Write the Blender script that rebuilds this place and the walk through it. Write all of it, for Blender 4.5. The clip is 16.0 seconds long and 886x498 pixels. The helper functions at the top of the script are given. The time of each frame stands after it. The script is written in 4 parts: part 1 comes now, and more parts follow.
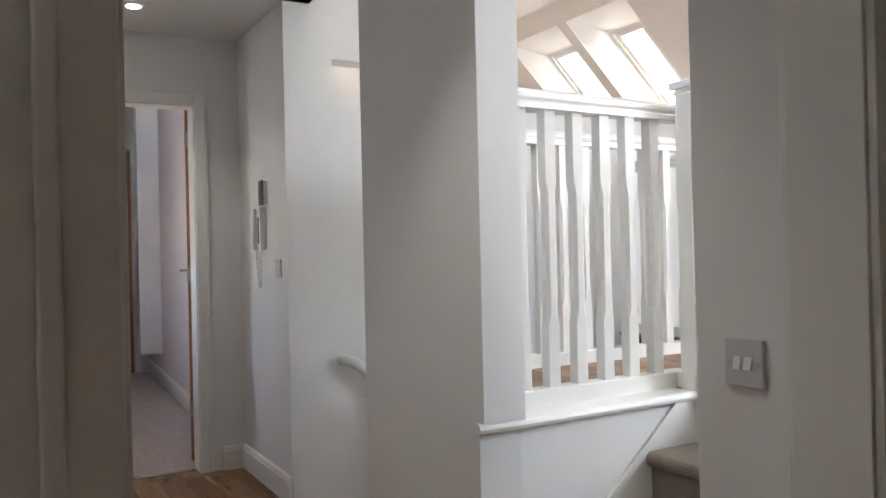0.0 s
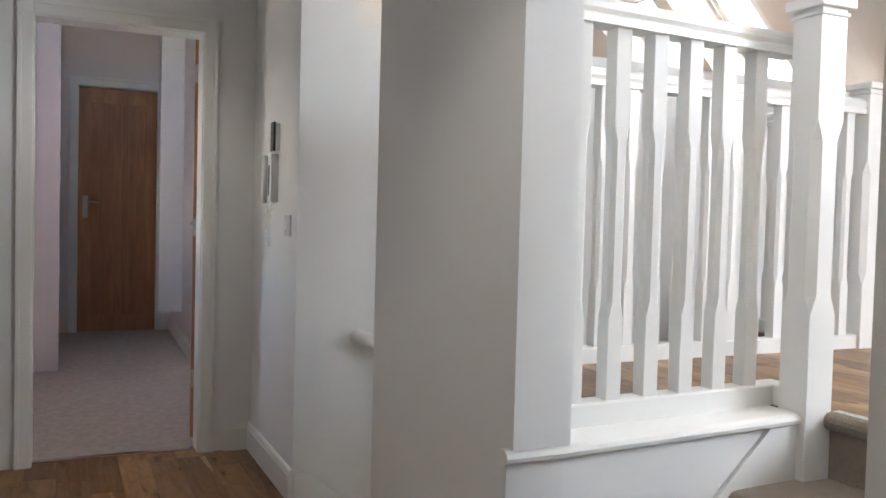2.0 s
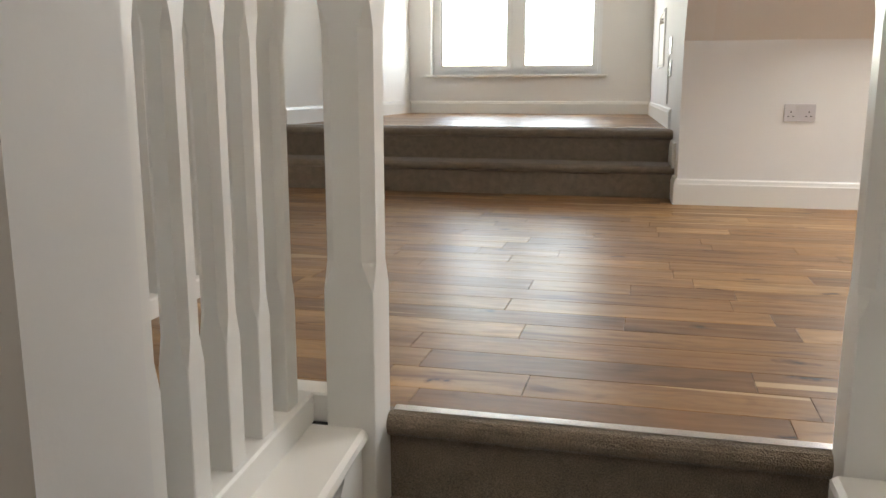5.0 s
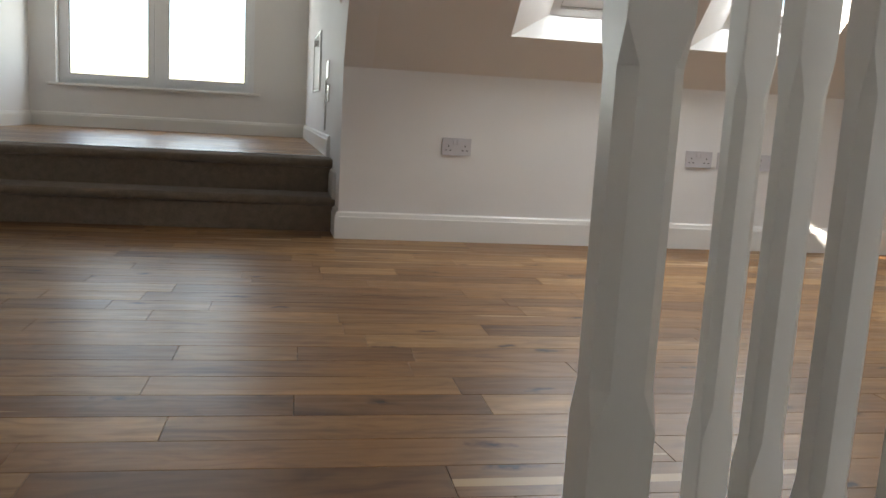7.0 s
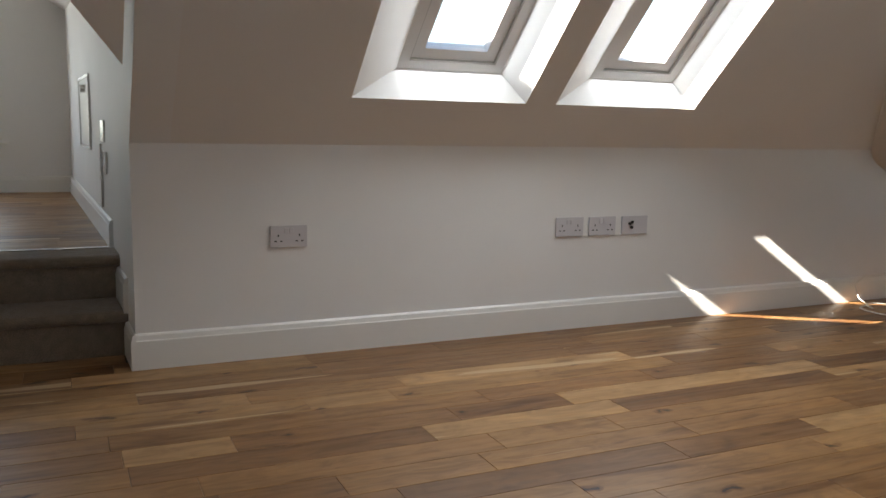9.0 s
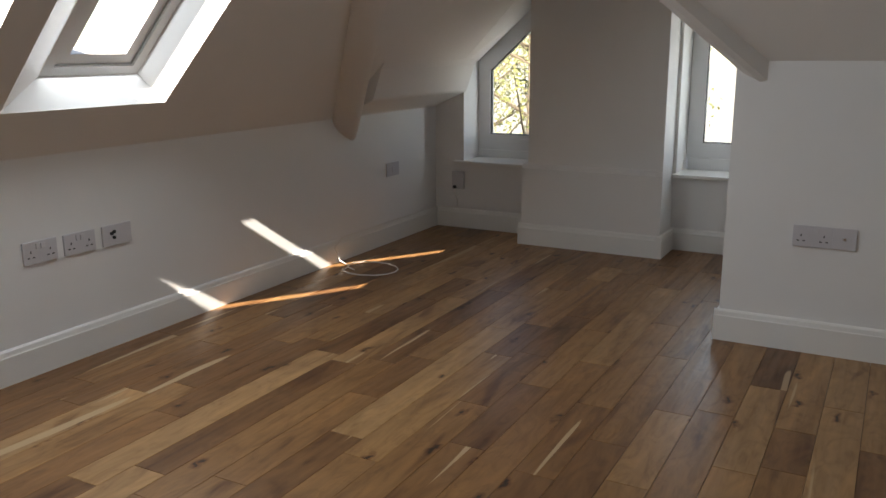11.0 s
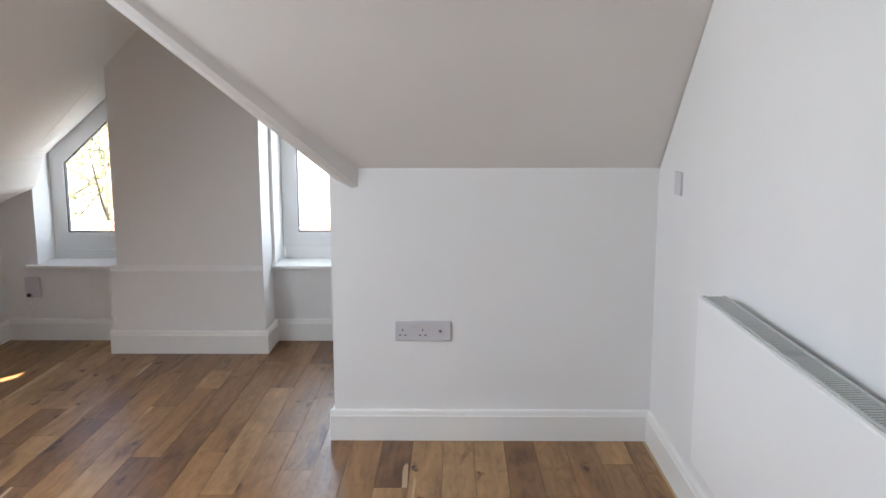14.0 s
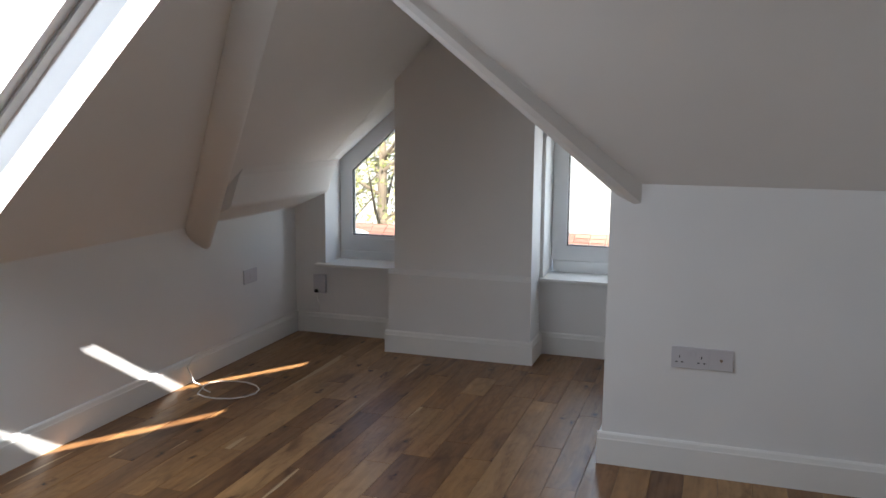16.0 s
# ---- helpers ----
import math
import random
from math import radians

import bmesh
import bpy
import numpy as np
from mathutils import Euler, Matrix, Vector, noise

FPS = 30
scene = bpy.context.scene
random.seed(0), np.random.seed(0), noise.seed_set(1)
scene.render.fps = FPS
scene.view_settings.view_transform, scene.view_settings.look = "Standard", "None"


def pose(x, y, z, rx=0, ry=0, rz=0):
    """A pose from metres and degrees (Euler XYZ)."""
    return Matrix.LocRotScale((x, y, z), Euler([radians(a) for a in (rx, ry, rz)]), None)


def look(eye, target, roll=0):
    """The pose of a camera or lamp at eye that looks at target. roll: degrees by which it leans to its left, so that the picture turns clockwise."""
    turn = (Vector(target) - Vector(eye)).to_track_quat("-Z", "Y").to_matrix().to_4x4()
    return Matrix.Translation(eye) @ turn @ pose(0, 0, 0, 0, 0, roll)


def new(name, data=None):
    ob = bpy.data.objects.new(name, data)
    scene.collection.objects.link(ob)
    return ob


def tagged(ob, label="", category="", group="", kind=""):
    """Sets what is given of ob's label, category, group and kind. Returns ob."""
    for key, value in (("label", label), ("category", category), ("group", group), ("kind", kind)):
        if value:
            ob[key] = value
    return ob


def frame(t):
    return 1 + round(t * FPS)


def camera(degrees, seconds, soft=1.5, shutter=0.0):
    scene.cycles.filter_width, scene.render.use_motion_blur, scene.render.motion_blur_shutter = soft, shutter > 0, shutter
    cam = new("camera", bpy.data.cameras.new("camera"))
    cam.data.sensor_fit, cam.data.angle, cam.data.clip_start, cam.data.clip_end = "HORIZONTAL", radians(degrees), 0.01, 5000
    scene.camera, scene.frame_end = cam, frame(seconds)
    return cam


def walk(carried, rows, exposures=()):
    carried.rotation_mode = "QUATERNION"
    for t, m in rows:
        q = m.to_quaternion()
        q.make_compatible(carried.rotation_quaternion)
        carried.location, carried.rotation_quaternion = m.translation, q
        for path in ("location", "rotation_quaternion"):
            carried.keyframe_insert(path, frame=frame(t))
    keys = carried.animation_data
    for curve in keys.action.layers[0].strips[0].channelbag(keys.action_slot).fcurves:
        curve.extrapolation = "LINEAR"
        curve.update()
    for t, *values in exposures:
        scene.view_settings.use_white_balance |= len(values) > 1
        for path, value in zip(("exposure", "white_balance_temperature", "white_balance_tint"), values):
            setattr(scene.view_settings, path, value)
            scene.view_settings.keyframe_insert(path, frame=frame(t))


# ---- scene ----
cam = camera(56.0, 16.0)
PATH = [
    (0, (-1.994, -2.999, 0.482), (-3.757, -2.054, 0.491), -1.3),
    (0.5, (-2.096, -3.002, 0.468), (-3.811, -1.972, 0.452), -1.6),
    (1, (-2.227, -2.866, 0.463), (-3.983, -1.908, 0.434), -1.2),
    (1.5, (-2.368, -2.705, 0.468), (-4.161, -1.822, 0.422), 0.2),
    (2, (-2.531, -2.648, 0.47), (-4.348, -1.815, 0.397), 1.5),
    (2.5, (-2.771, -2.614, 0.493), (-4.567, -1.741, 0.373), 2.5),
    (3, (-3.004, -2.594, 0.489), (-4.738, -1.617, 0.301), 2.8),
    (3.5, (-3.253, -2.465, 0.512), (-4.792, -1.21, 0.28), 0.8),
    (4, (-3.338, -2.471, 0.618), (-4.584, -0.95, 0.253), 1.5),
    (4.5, (-3.493, -2.367, 0.594), (-4.339, -0.596, 0.213), 0.9),
    (5, (-3.59, -2.266, 0.592), (-4.055, -0.357, 0.216), 0.0),
    (5.2, (-3.612, -2.236, 0.594), (-3.898, -0.291, 0.216), -0.1),
    (7.3, (-3.63, -1.681, 0.62), (-3.269, 0.262, 0.311), 3.1),
    (7.4, (-3.63, -1.608, 0.617), (-3.274, 0.336, 0.307), 2.8),
    (7.5, (-3.622, -1.534, 0.615), (-3.273, 0.411, 0.305), 2.8),
    (7.7, (-3.641, -1.384, 0.635), (-3.281, 0.558, 0.325), 1.6),
    (8, (-3.667, -1.181, 0.731), (-3.237, 0.752, 0.453), 1.0),
    (8.2, (-3.666, -1.12, 0.785), (-3.156, 0.795, 0.511), 0.9),
    (10.3, (-3.62, -0.663, 1.093), (-2.188, 0.674, 0.693), 0.7),
    (10.5, (-3.611, -0.632, 1.132), (-2.075, 0.576, 0.706), 0.2),
    (11, (-3.545, -0.597, 1.213), (-1.838, 0.336, 0.749), -0.4),
    (11.5, (-3.433, -0.545, 1.318), (-1.632, 0.211, 0.89), 0.3),
    (12, (-3.444, -0.537, 1.362), (-1.552, -0.006, 0.989), 1.1),
    (12.5, (-3.454, -0.51, 1.374), (-1.502, -0.294, 0.998), -0.4),
    (13, (-3.482, -0.525, 1.377), (-1.517, -0.507, 1.008), -0.8),
    (13.5, (-3.452, -0.517, 1.385), (-1.483, -0.557, 1.038), -0.1),
    (14, (-3.406, -0.51, 1.394), (-1.433, -0.484, 1.067), -0.1),
    (14.5, (-3.368, -0.484, 1.398), (-1.4, -0.32, 1.083), -0.1),
    (15, (-3.36, -0.459, 1.395), (-1.409, -0.138, 1.09), 0.3),
    (15.5, (-3.372, -0.422, 1.393), (-1.445, 0.023, 1.095), 0.6),
    (16, (-3.354, -0.397, 1.394), (-1.475, 0.218, 1.095), 0.5),
]
walk(cam, [(t, look(eye, target, roll)) for t, eye, target, roll in PATH],
     [(0, 4.65, 6200, 11), (0.5, 4.25, 6150, 11), (1.5, 4.6, 6200, 11), (2.5, 4.65, 6250, 11), (3, 4.7, 6300, 11), (3.5, 4.92, 6350, 12), (4, 4.4, 6700, 12), (4.5, 3.95, 7000, 12), (5, 3.82, 7250, 12),
      (7.5, 2.82, 6800, 11), (8, 2.95, 6800, 11), (10.5, 1.85, 6500, 11), (11, 2.15, 6600, 11), (12, 2.62, 6200, 12), (12.5, 2.9, 6150, 12), (13, 3.0, 6150, 12), (13.5, 3.47, 6150, 12), (14, 3.42, 6150, 12), (14.5, 3.2, 6150, 12), (15, 2.62, 6200, 12), (16, 2.38, 6050, 12)])

# ---------- world, sun ----------
world = bpy.data.worlds.new("sky")
scene.world = world
world.use_nodes = True
wn = world.node_tree
bg = wn.nodes["Background"]
sky = wn.nodes.new("ShaderNodeTexSky")
sky.sky_type = 'NISHITA'
sky.sun_disc = False
sky.dust_density = 0.3
sky.air_density = 1.0
SUN_DIR = Vector((1.1, 0.285, -1.0)).normalized()
sky.sun_elevation = math.asin(-SUN_DIR.z)
sky.sun_rotation = math.atan2(-SUN_DIR.x, -SUN_DIR.y)
wn.links.new(sky.outputs[0], bg.inputs[0])
bg.inputs[1].default_value = 0.075
sun_data = bpy.data.lights.new("sun", 'SUN')
sun_data.energy = 5.0
sun_data.angle = radians(0.53)
sun_data.color = (1.0, 0.93, 0.82)
sun = new("sun", sun_data)
sun.matrix_world = look((-20, -8, 20), Vector((-20, -8, 20)) + SUN_DIR)


def window_light(name, at, target, w, h, power, color=(0.88, 0.95, 1.0)):
    """Sky light standing in a window's opening, outside the glass."""
    d = bpy.data.lights.new(name, 'AREA')
    d.shape, d.size, d.size_y, d.energy = 'RECTANGLE', w, h, power
    d.color = color
    ob = new(name, d)
    ob.matrix_world = look(at, target)
    return ob


for xs, wide, yc, zc, power in ((-2.2425, 0.455, 1.609, 1.623, 2.3), (-1.361, 0.442, 1.609, 1.623, 2.3),
                                (-7.54, 0.50, 1.575, 1.649, 0.95), (-6.75, 0.50, 1.575, 1.649, 0.95)):
    window_light("roof_window_light", (xs, yc, zc), (xs, yc - 1, zc - 1), wide, 1.4, power, (0.88, 0.95, 1.0) if xs > -5 else (1.0, 0.95, 0.88))
window_light("bay_window_light", (-4.88, 6.33, 1.31), (-4.88, 0.0, 1.31), 1.4, 1.0, 2.8)
window_light("gable_window_light", (1.90, 1.555, 1.0), (0.0, 1.555, 0.9), 0.10, 0.85, 0.6)
window_light("gable_window_light", (1.90, 0.29, 0.95), (0.0, 0.29, 0.85), 0.40, 0.62, 0.6)
window_light("corridor_window_light", (-7.43, -3.32, 0.55), (-7.43, 0.0, 0.4), 0.6, 0.55, 0.03)
# x, y, watts; the second is an unseen lamp added to brighten the pier
DOWNLIGHT_AND_PIER_FILL = ((-6.12, -2.41, 0.6), (-3.75, -2.45, 1.2))
for lx, ly, watts in DOWNLIGHT_AND_PIER_FILL:
    lamp = bpy.data.lights.new("downlight_or_fill_lamp", 'SPOT')
    lamp.energy, lamp.spot_size, lamp.spot_blend, lamp.shadow_soft_size = watts, radians(104), 0.6, 0.03
    lamp.color = (1.0, 0.92, 0.82)
    new("downlight_or_fill_lamp", lamp).matrix_world = look((lx, ly, 1.665), (lx, ly, 0))



# ---------- materials ----------
def shader(name, color, rough=0.5, metal=0.0):
    m = bpy.data.materials.new(name)
    m.use_nodes = True
    b = m.node_tree.nodes["Principled BSDF"]
    b.inputs["Base Color"].default_value = (*color, 1)
    b.inputs["Roughness"].default_value = rough
    b.inputs["Metallic"].default_value = metal
    return m, m.node_tree, b


def noise_node(nt, scale, detail=4.0, stretch=None, vec=None, distortion=0.0):
    n = nt.nodes.new("ShaderNodeTexNoise")
    n.inputs["Scale"].default_value = scale
    n.inputs["Detail"].default_value = detail
    n.inputs["Distortion"].default_value = distortion
    if vec is None:
        g = nt.nodes.new("ShaderNodeNewGeometry")
        vec = g.outputs["Position"]
    if stretch:
        mp = nt.nodes.new("ShaderNodeMapping")
        mp.inputs["Scale"].default_value = stretch
        nt.links.new(vec, mp.inputs["Vector"])
        vec = mp.outputs["Vector"]
    nt.links.new(vec, n.inputs["Vector"])
    return n


def ramp_node(nt, src, stops):
    r = nt.nodes.new("ShaderNodeValToRGB")
    el = r.color_ramp.elements
    while len(el) < len(stops):
        el.new(0.5)
    for e, (p, c) in zip(el, stops):
        e.position, e.color = p, (*c, 1)
    nt.links.new(src, r.inputs[0])
    return r


def bump_node(nt, b, src, strength, dist):
    bp = nt.nodes.new("ShaderNodeBump")
    bp.inputs["Strength"].default_value = strength
    bp.inputs["Distance"].default_value = dist
    nt.links.new(src, bp.inputs["Height"])
    nt.links.new(bp.outputs[0], b.inputs["Normal"])
    return bp


def mix_color(nt, fac, a, c, mode='MIX'):
    m = nt.nodes.new("ShaderNodeMix")
    m.data_type, m.blend_type = 'RGBA', mode
    for sock, v in ((m.inputs[0], fac), (m.inputs[6], a), (m.inputs[7], c)):
        if isinstance(v, (int, float)):
            sock.default_value = v
        elif isinstance(v, tuple):
            sock.default_value = (*v, 1)
        else:
            nt.links.new(v, sock)
    return m.outputs[2]


def paint(name, color, rough=0.6, vary=0.03, bump=0.15):
    m, nt, b = shader(name, color, rough)
    n1 = noise_node(nt, 1.3, 3)
    lo = tuple(c * (1 - vary) for c in color)
    hi = tuple(min(1, c * (1 + vary)) for c in color)
    r = ramp_node(nt, n1.outputs["Fac"], [(0.3, lo), (0.7, hi)])
    nt.links.new(r.outputs[0], b.inputs["Base Color"])
    n2 = noise_node(nt, 160, 3)
    n3 = noise_node(nt, 7, 2)
    ad = nt.nodes.new("ShaderNodeMath")
    ad.operation = 'MULTIPLY_ADD'
    nt.links.new(n3.outputs["Fac"], ad.inputs[0])
    ad.inputs[1].default_value = 6.0
    nt.links.new(n2.outputs["Fac"], ad.inputs[2])
    bump_node(nt, b, ad.outputs[0], bump, 0.0012)
    return m


M_WALL = paint("wall_emulsion", (0.80, 0.79, 0.775), 0.62)
M_CEIL = paint("ceiling_emulsion", (0.79, 0.765, 0.735), 0.7)
M_PINK = paint("corridor_emulsion", (0.80, 0.73, 0.73), 0.62)
M_REVEAL = paint("white_window_lining", (0.88, 0.88, 0.87), 0.5, 0.01, 0.05)
# for unseen walls only: dark brown limits and warms light bounced onto the jamb
M_BOUNCE_DARK = paint("unseen_wall_bounce_dark", (0.30, 0.165, 0.11), 0.7)
M_GLOSS = paint("white_satin_paint", (0.82, 0.81, 0.78), 0.3, 0.02, 0.08)
M_PVC = paint("white_window_frame", (0.84, 0.85, 0.86), 0.28, 0.01, 0.03)
M_RAD = paint("white_radiator_enamel", (0.83, 0.83, 0.82), 0.3, 0.01, 0.03)
M_PLATE = paint("white_plastic", (0.60, 0.58, 0.60), 0.35, 0.02, 0.03)
# near-black for slots and seams: their inner shade is put into the colour
M_HOLE, _, _ = shader("painted_gap_shade", (0.012, 0.012, 0.012), 0.6)
M_BLACK, _, _ = shader("black_plastic", (0.018, 0.018, 0.02), 0.3)
M_CABLE, _, _ = shader("white_cable", (0.78, 0.76, 0.72), 0.45)
M_CHROME, _, _ = shader("brushed_metal", (0.72, 0.71, 0.70), 0.25, 1.0)
M_GRILLE = paint("radiator_grille", (0.50, 0.51, 0.50), 0.4, 0.02, 0.03)
M_GRIP, _, _ = shader("seal_and_gap_dark", (0.05, 0.05, 0.05), 0.6)


def oak(name, along, tones, rough, rand="OBJECT", knots=True, dark=(0.50, 0.40, 0.33)):
    """Oak with long grain along the axis, knots, pale sap streaks, and a tone for each board."""
    m, nt, b = shader(name, tones[1], rough)
    if rand == "OBJECT":
        oi = nt.nodes.new("ShaderNodeObjectInfo")
        rnd = oi.outputs["Random"]
    else:
        g0 = nt.nodes.new("ShaderNodeNewGeometry")
        rnd = g0.outputs["Random Per Island"]
    geo = nt.nodes.new("ShaderNodeNewGeometry")
    cmb = nt.nodes.new("ShaderNodeCombineXYZ")
    for i, k in enumerate((37.0, 61.0, 23.0)):
        mu = nt.nodes.new("ShaderNodeMath")
        mu.operation = 'MULTIPLY'
        nt.links.new(rnd, mu.inputs[0])
        mu.inputs[1].default_value = k
        nt.links.new(mu.outputs[0], cmb.inputs[i])
    add = nt.nodes.new("ShaderNodeVectorMath")
    nt.links.new(geo.outputs["Position"], add.inputs[0])
    nt.links.new(cmb.outputs[0], add.inputs[1])
    v = add.outputs[0]
    st = [1.0, 1.0, 1.0]
    st["XYZ".index(along)] = 0.07
    grain = noise_node(nt, 42, 7, tuple(st), v, 0.8)
    st2 = [1.0, 1.0, 1.0]
    st2["XYZ".index(along)] = 0.24
    broad = noise_node(nt, 6.0, 4, tuple(st2), v, 1.6)
    tone = ramp_node(nt, rnd, [(0.0, tones[0]), (0.35, tones[1]), (0.7, tones[2]), (1.0, tones[3])])
    g = ramp_node(nt, grain.outputs["Fac"], [(0.28, (0.90, 0.88, 0.86)), (0.5, (0.985, 0.98, 0.975)), (0.75, (1.05, 1.045, 1.035))])
    c = mix_color(nt, 1.0, tone.outputs[0], g.outputs[0], 'MULTIPLY')
    br = ramp_node(nt, broad.outputs["Fac"], [(0.30, dark), (0.42, (0.92, 0.90, 0.87)), (0.52, (1, 1, 1)), (0.72, (1.28, 1.26, 1.2))])
    c = mix_color(nt, 1.0, c, br.outputs[0], 'MULTIPLY')
    if knots:
        st5 = [1.0, 1.0, 1.0]
        st5["XYZ".index(along)] = 0.4
        mottle = noise_node(nt, 15.0, 5, tuple(st5), v, 2.2)
        mr = ramp_node(nt, mottle.outputs["Fac"], [(0.32, (0.80, 0.76, 0.72)), (0.5, (1, 1, 1)), (0.7, (1.13, 1.12, 1.10))])
        c = mix_color(nt, 1.0, c, mr.outputs[0], 'MULTIPLY')
        st3 = [1.0, 1.0, 1.0]
        st3["XYZ".index(along)] = 0.42
        mp = nt.nodes.new("ShaderNodeMapping")
        mp.inputs["Scale"].default_value = tuple(st3)
        nt.links.new(v, mp.inputs["Vector"])
        wob = noise_node(nt, 22, 3, None, v)
        wv = nt.nodes.new("ShaderNodeVectorMath")
        wv.operation = 'MULTIPLY_ADD'
        nt.links.new(wob.outputs["Color"], wv.inputs[0])
        wv.inputs[1].default_value = (0.07, 0.05, 0.05)
        nt.links.new(mp.outputs[0], wv.inputs[2])
        vo = nt.nodes.new("ShaderNodeTexVoronoi")
        vo.inputs["Scale"].default_value = 5.4
        nt.links.new(wv.outputs[0], vo.inputs["Vector"])
        vo.voronoi_dimensions = '2D'
        gt_n = nt.nodes.new("ShaderNodeMath")
        gt_n.operation = 'GREATER_THAN'
        gt_n.inputs[1].default_value = 0.52
        nt.links.new(vo.outputs["Color"], gt_n.inputs[0])
        ad_n = nt.nodes.new("ShaderNodeMath")
        nt.links.new(vo.outputs["Distance"], ad_n.inputs[0])
        nt.links.new(gt_n.outputs[0], ad_n.inputs[1])
        kn = ramp_node(nt, ad_n.outputs[0], [(0.024, (0.06, 0.035, 0.02)), (0.045, (0.5, 0.36, 0.25)), (0.11, (1, 1, 1))])
        c = mix_color(nt, 1.0, c, kn.outputs[0], 'MULTIPLY')
        st4 = [1.0, 1.0, 1.0]
        st4["XYZ".index(along)] = 0.06
        sap = noise_node(nt, 11.0, 2, tuple(st4), v, 0.5)
        sr = ramp_node(nt, sap.outputs["Fac"], [(0.69, (0, 0, 0)), (0.70, (0.85, 0.85, 0.85))])
        c = mix_color(nt, sr.outputs[0], c, (0.50, 0.36, 0.21))
    nt.links.new(c, b.inputs["Base Color"])
    b.inputs["Specular IOR Level"].default_value = 0.42
    rr = ramp_node(nt, grain.outputs["Fac"], [(0.3, (rough + 0.1,) * 3), (0.7, (rough - 0.04,) * 3)])
    nt.links.new(rr.outputs[0], b.inputs["Roughness"])
    bump_node(nt, b, grain.outputs["Fac"], 0.12, 0.0012)
    return m


FLOOR_TONES = ((0.160, 0.078, 0.031), (0.225, 0.113, 0.043), (0.275, 0.147, 0.057), (0.36, 0.212, 0.093))
M_FLOOR = oak("oak_floor_board", 'X', FLOOR_TONES, 0.35)
M_DOOR = oak("oak_door_veneer", 'Z', ((0.40, 0.19, 0.088), (0.42, 0.20, 0.094), (0.44, 0.21, 0.10), (0.45, 0.215, 0.103)), 0.42, "OBJECT", False, (0.84, 0.80, 0.77))


def carpet(name, dark, light, pile=1.0):
    m, nt, b = shader(name, light, 0.95)
    n = noise_node(nt, 330, 3)
    n2 = noise_node(nt, 26, 4)
    r = ramp_node(nt, n.outputs["Fac"], [(0.3, dark), (0.7, light)])
    r2 = ramp_node(nt, n2.outputs["Fac"], [(0.3, (0.82, 0.82, 0.82)), (0.7, (1.1, 1.1, 1.1))])
    c = mix_color(nt, 1.0, r.outputs[0], r2.outputs[0], 'MULTIPLY')
    nt.links.new(c, b.inputs["Base Color"])
    b.inputs["Sheen Weight"].default_value = 0.25
    bump_node(nt, b, n.outputs["Fac"], pile, 0.005)
    return m


M_CARPET = carpet("taupe_carpet", (0.16, 0.122, 0.088), (0.34, 0.27, 0.205))
M_CARPET2 = carpet("pale_carpet", (0.36, 0.31, 0.275), (0.47, 0.41, 0.37), 0.3)

M_GLASS = bpy.data.materials.new("window_glass")
M_GLASS.use_nodes = True
gt = M_GLASS.node_tree
gt.nodes.clear()
g_out = gt.nodes.new("ShaderNodeOutputMaterial")
g_tr = gt.nodes.new("ShaderNodeBsdfTransparent")
g_tr.inputs[0].default_value = (0.95, 0.97, 0.96, 1)
g_gl = gt.nodes.new("ShaderNodeBsdfGlossy")
g_gl.inputs["Roughness"].default_value = 0.02
g_lw = gt.nodes.new("ShaderNodeLayerWeight")
g_pw = gt.nodes.new("ShaderNodeMath")
g_pw.operation = 'POWER'
g_pw.inputs[1].default_value = 5.0
g_fr = gt.nodes.new("ShaderNodeMath")
g_fr.operation = 'MULTIPLY_ADD'
g_fr.inputs[1].default_value = 0.9
g_fr.inputs[2].default_value = 0.04
gt.links.new(g_lw.outputs["Facing"], g_pw.inputs[0])
gt.links.new(g_pw.outputs[0], g_fr.inputs[0])
g_mx = gt.nodes.new("ShaderNodeMixShader")
gt.links.new(g_fr.outputs[0], g_mx.inputs[0])
gt.links.new(g_tr.outputs[0], g_mx.inputs[1])
gt.links.new(g_gl.outputs[0], g_mx.inputs[2])
gt.links.new(g_mx.outputs[0], g_out.inputs[0])


# ---------- mesh kit ----------
def box(bm, x0, x1, y0, y1, z0, z1, bevel=0.0):
    vs = [bm.verts.new(p) for p in ((x0, y0, z0), (x1, y0, z0), (x1, y1, z0), (x0, y1, z0),
                                    (x0, y0, z1), (x1, y0, z1), (x1, y1, z1), (x0, y1, z1))]
    fs = [bm.faces.new([vs[i] for i in f]) for f in
          ((3, 2, 1, 0), (4, 5, 6, 7), (0, 1, 5, 4), (1, 2, 6, 5), (2, 3, 7, 6), (3, 0, 4, 7))]
    if bevel:
        es = list({e for f in fs for e in f.edges})
        bmesh.ops.bevel(bm, geom=es, offset=bevel, segments=2, affect='EDGES', profile=0.6)
    return bm


def prism(bm, pts, vec):
    """A polygon pushed along vec into a solid."""
    vec = Vector(vec)
    a = [bm.verts.new(p) for p in pts]
    b = [bm.verts.new(Vector(p) + vec) for p in pts]
    n = len(pts)
    bm.faces.new(a)
    bm.faces.new(list(reversed(b)))
    for i in range(n):
        bm.faces.new((a[i], b[i], b[(i + 1) % n], a[(i + 1) % n]))
    bmesh.ops.recalc_face_normals(bm, faces=bm.faces)
    return bm


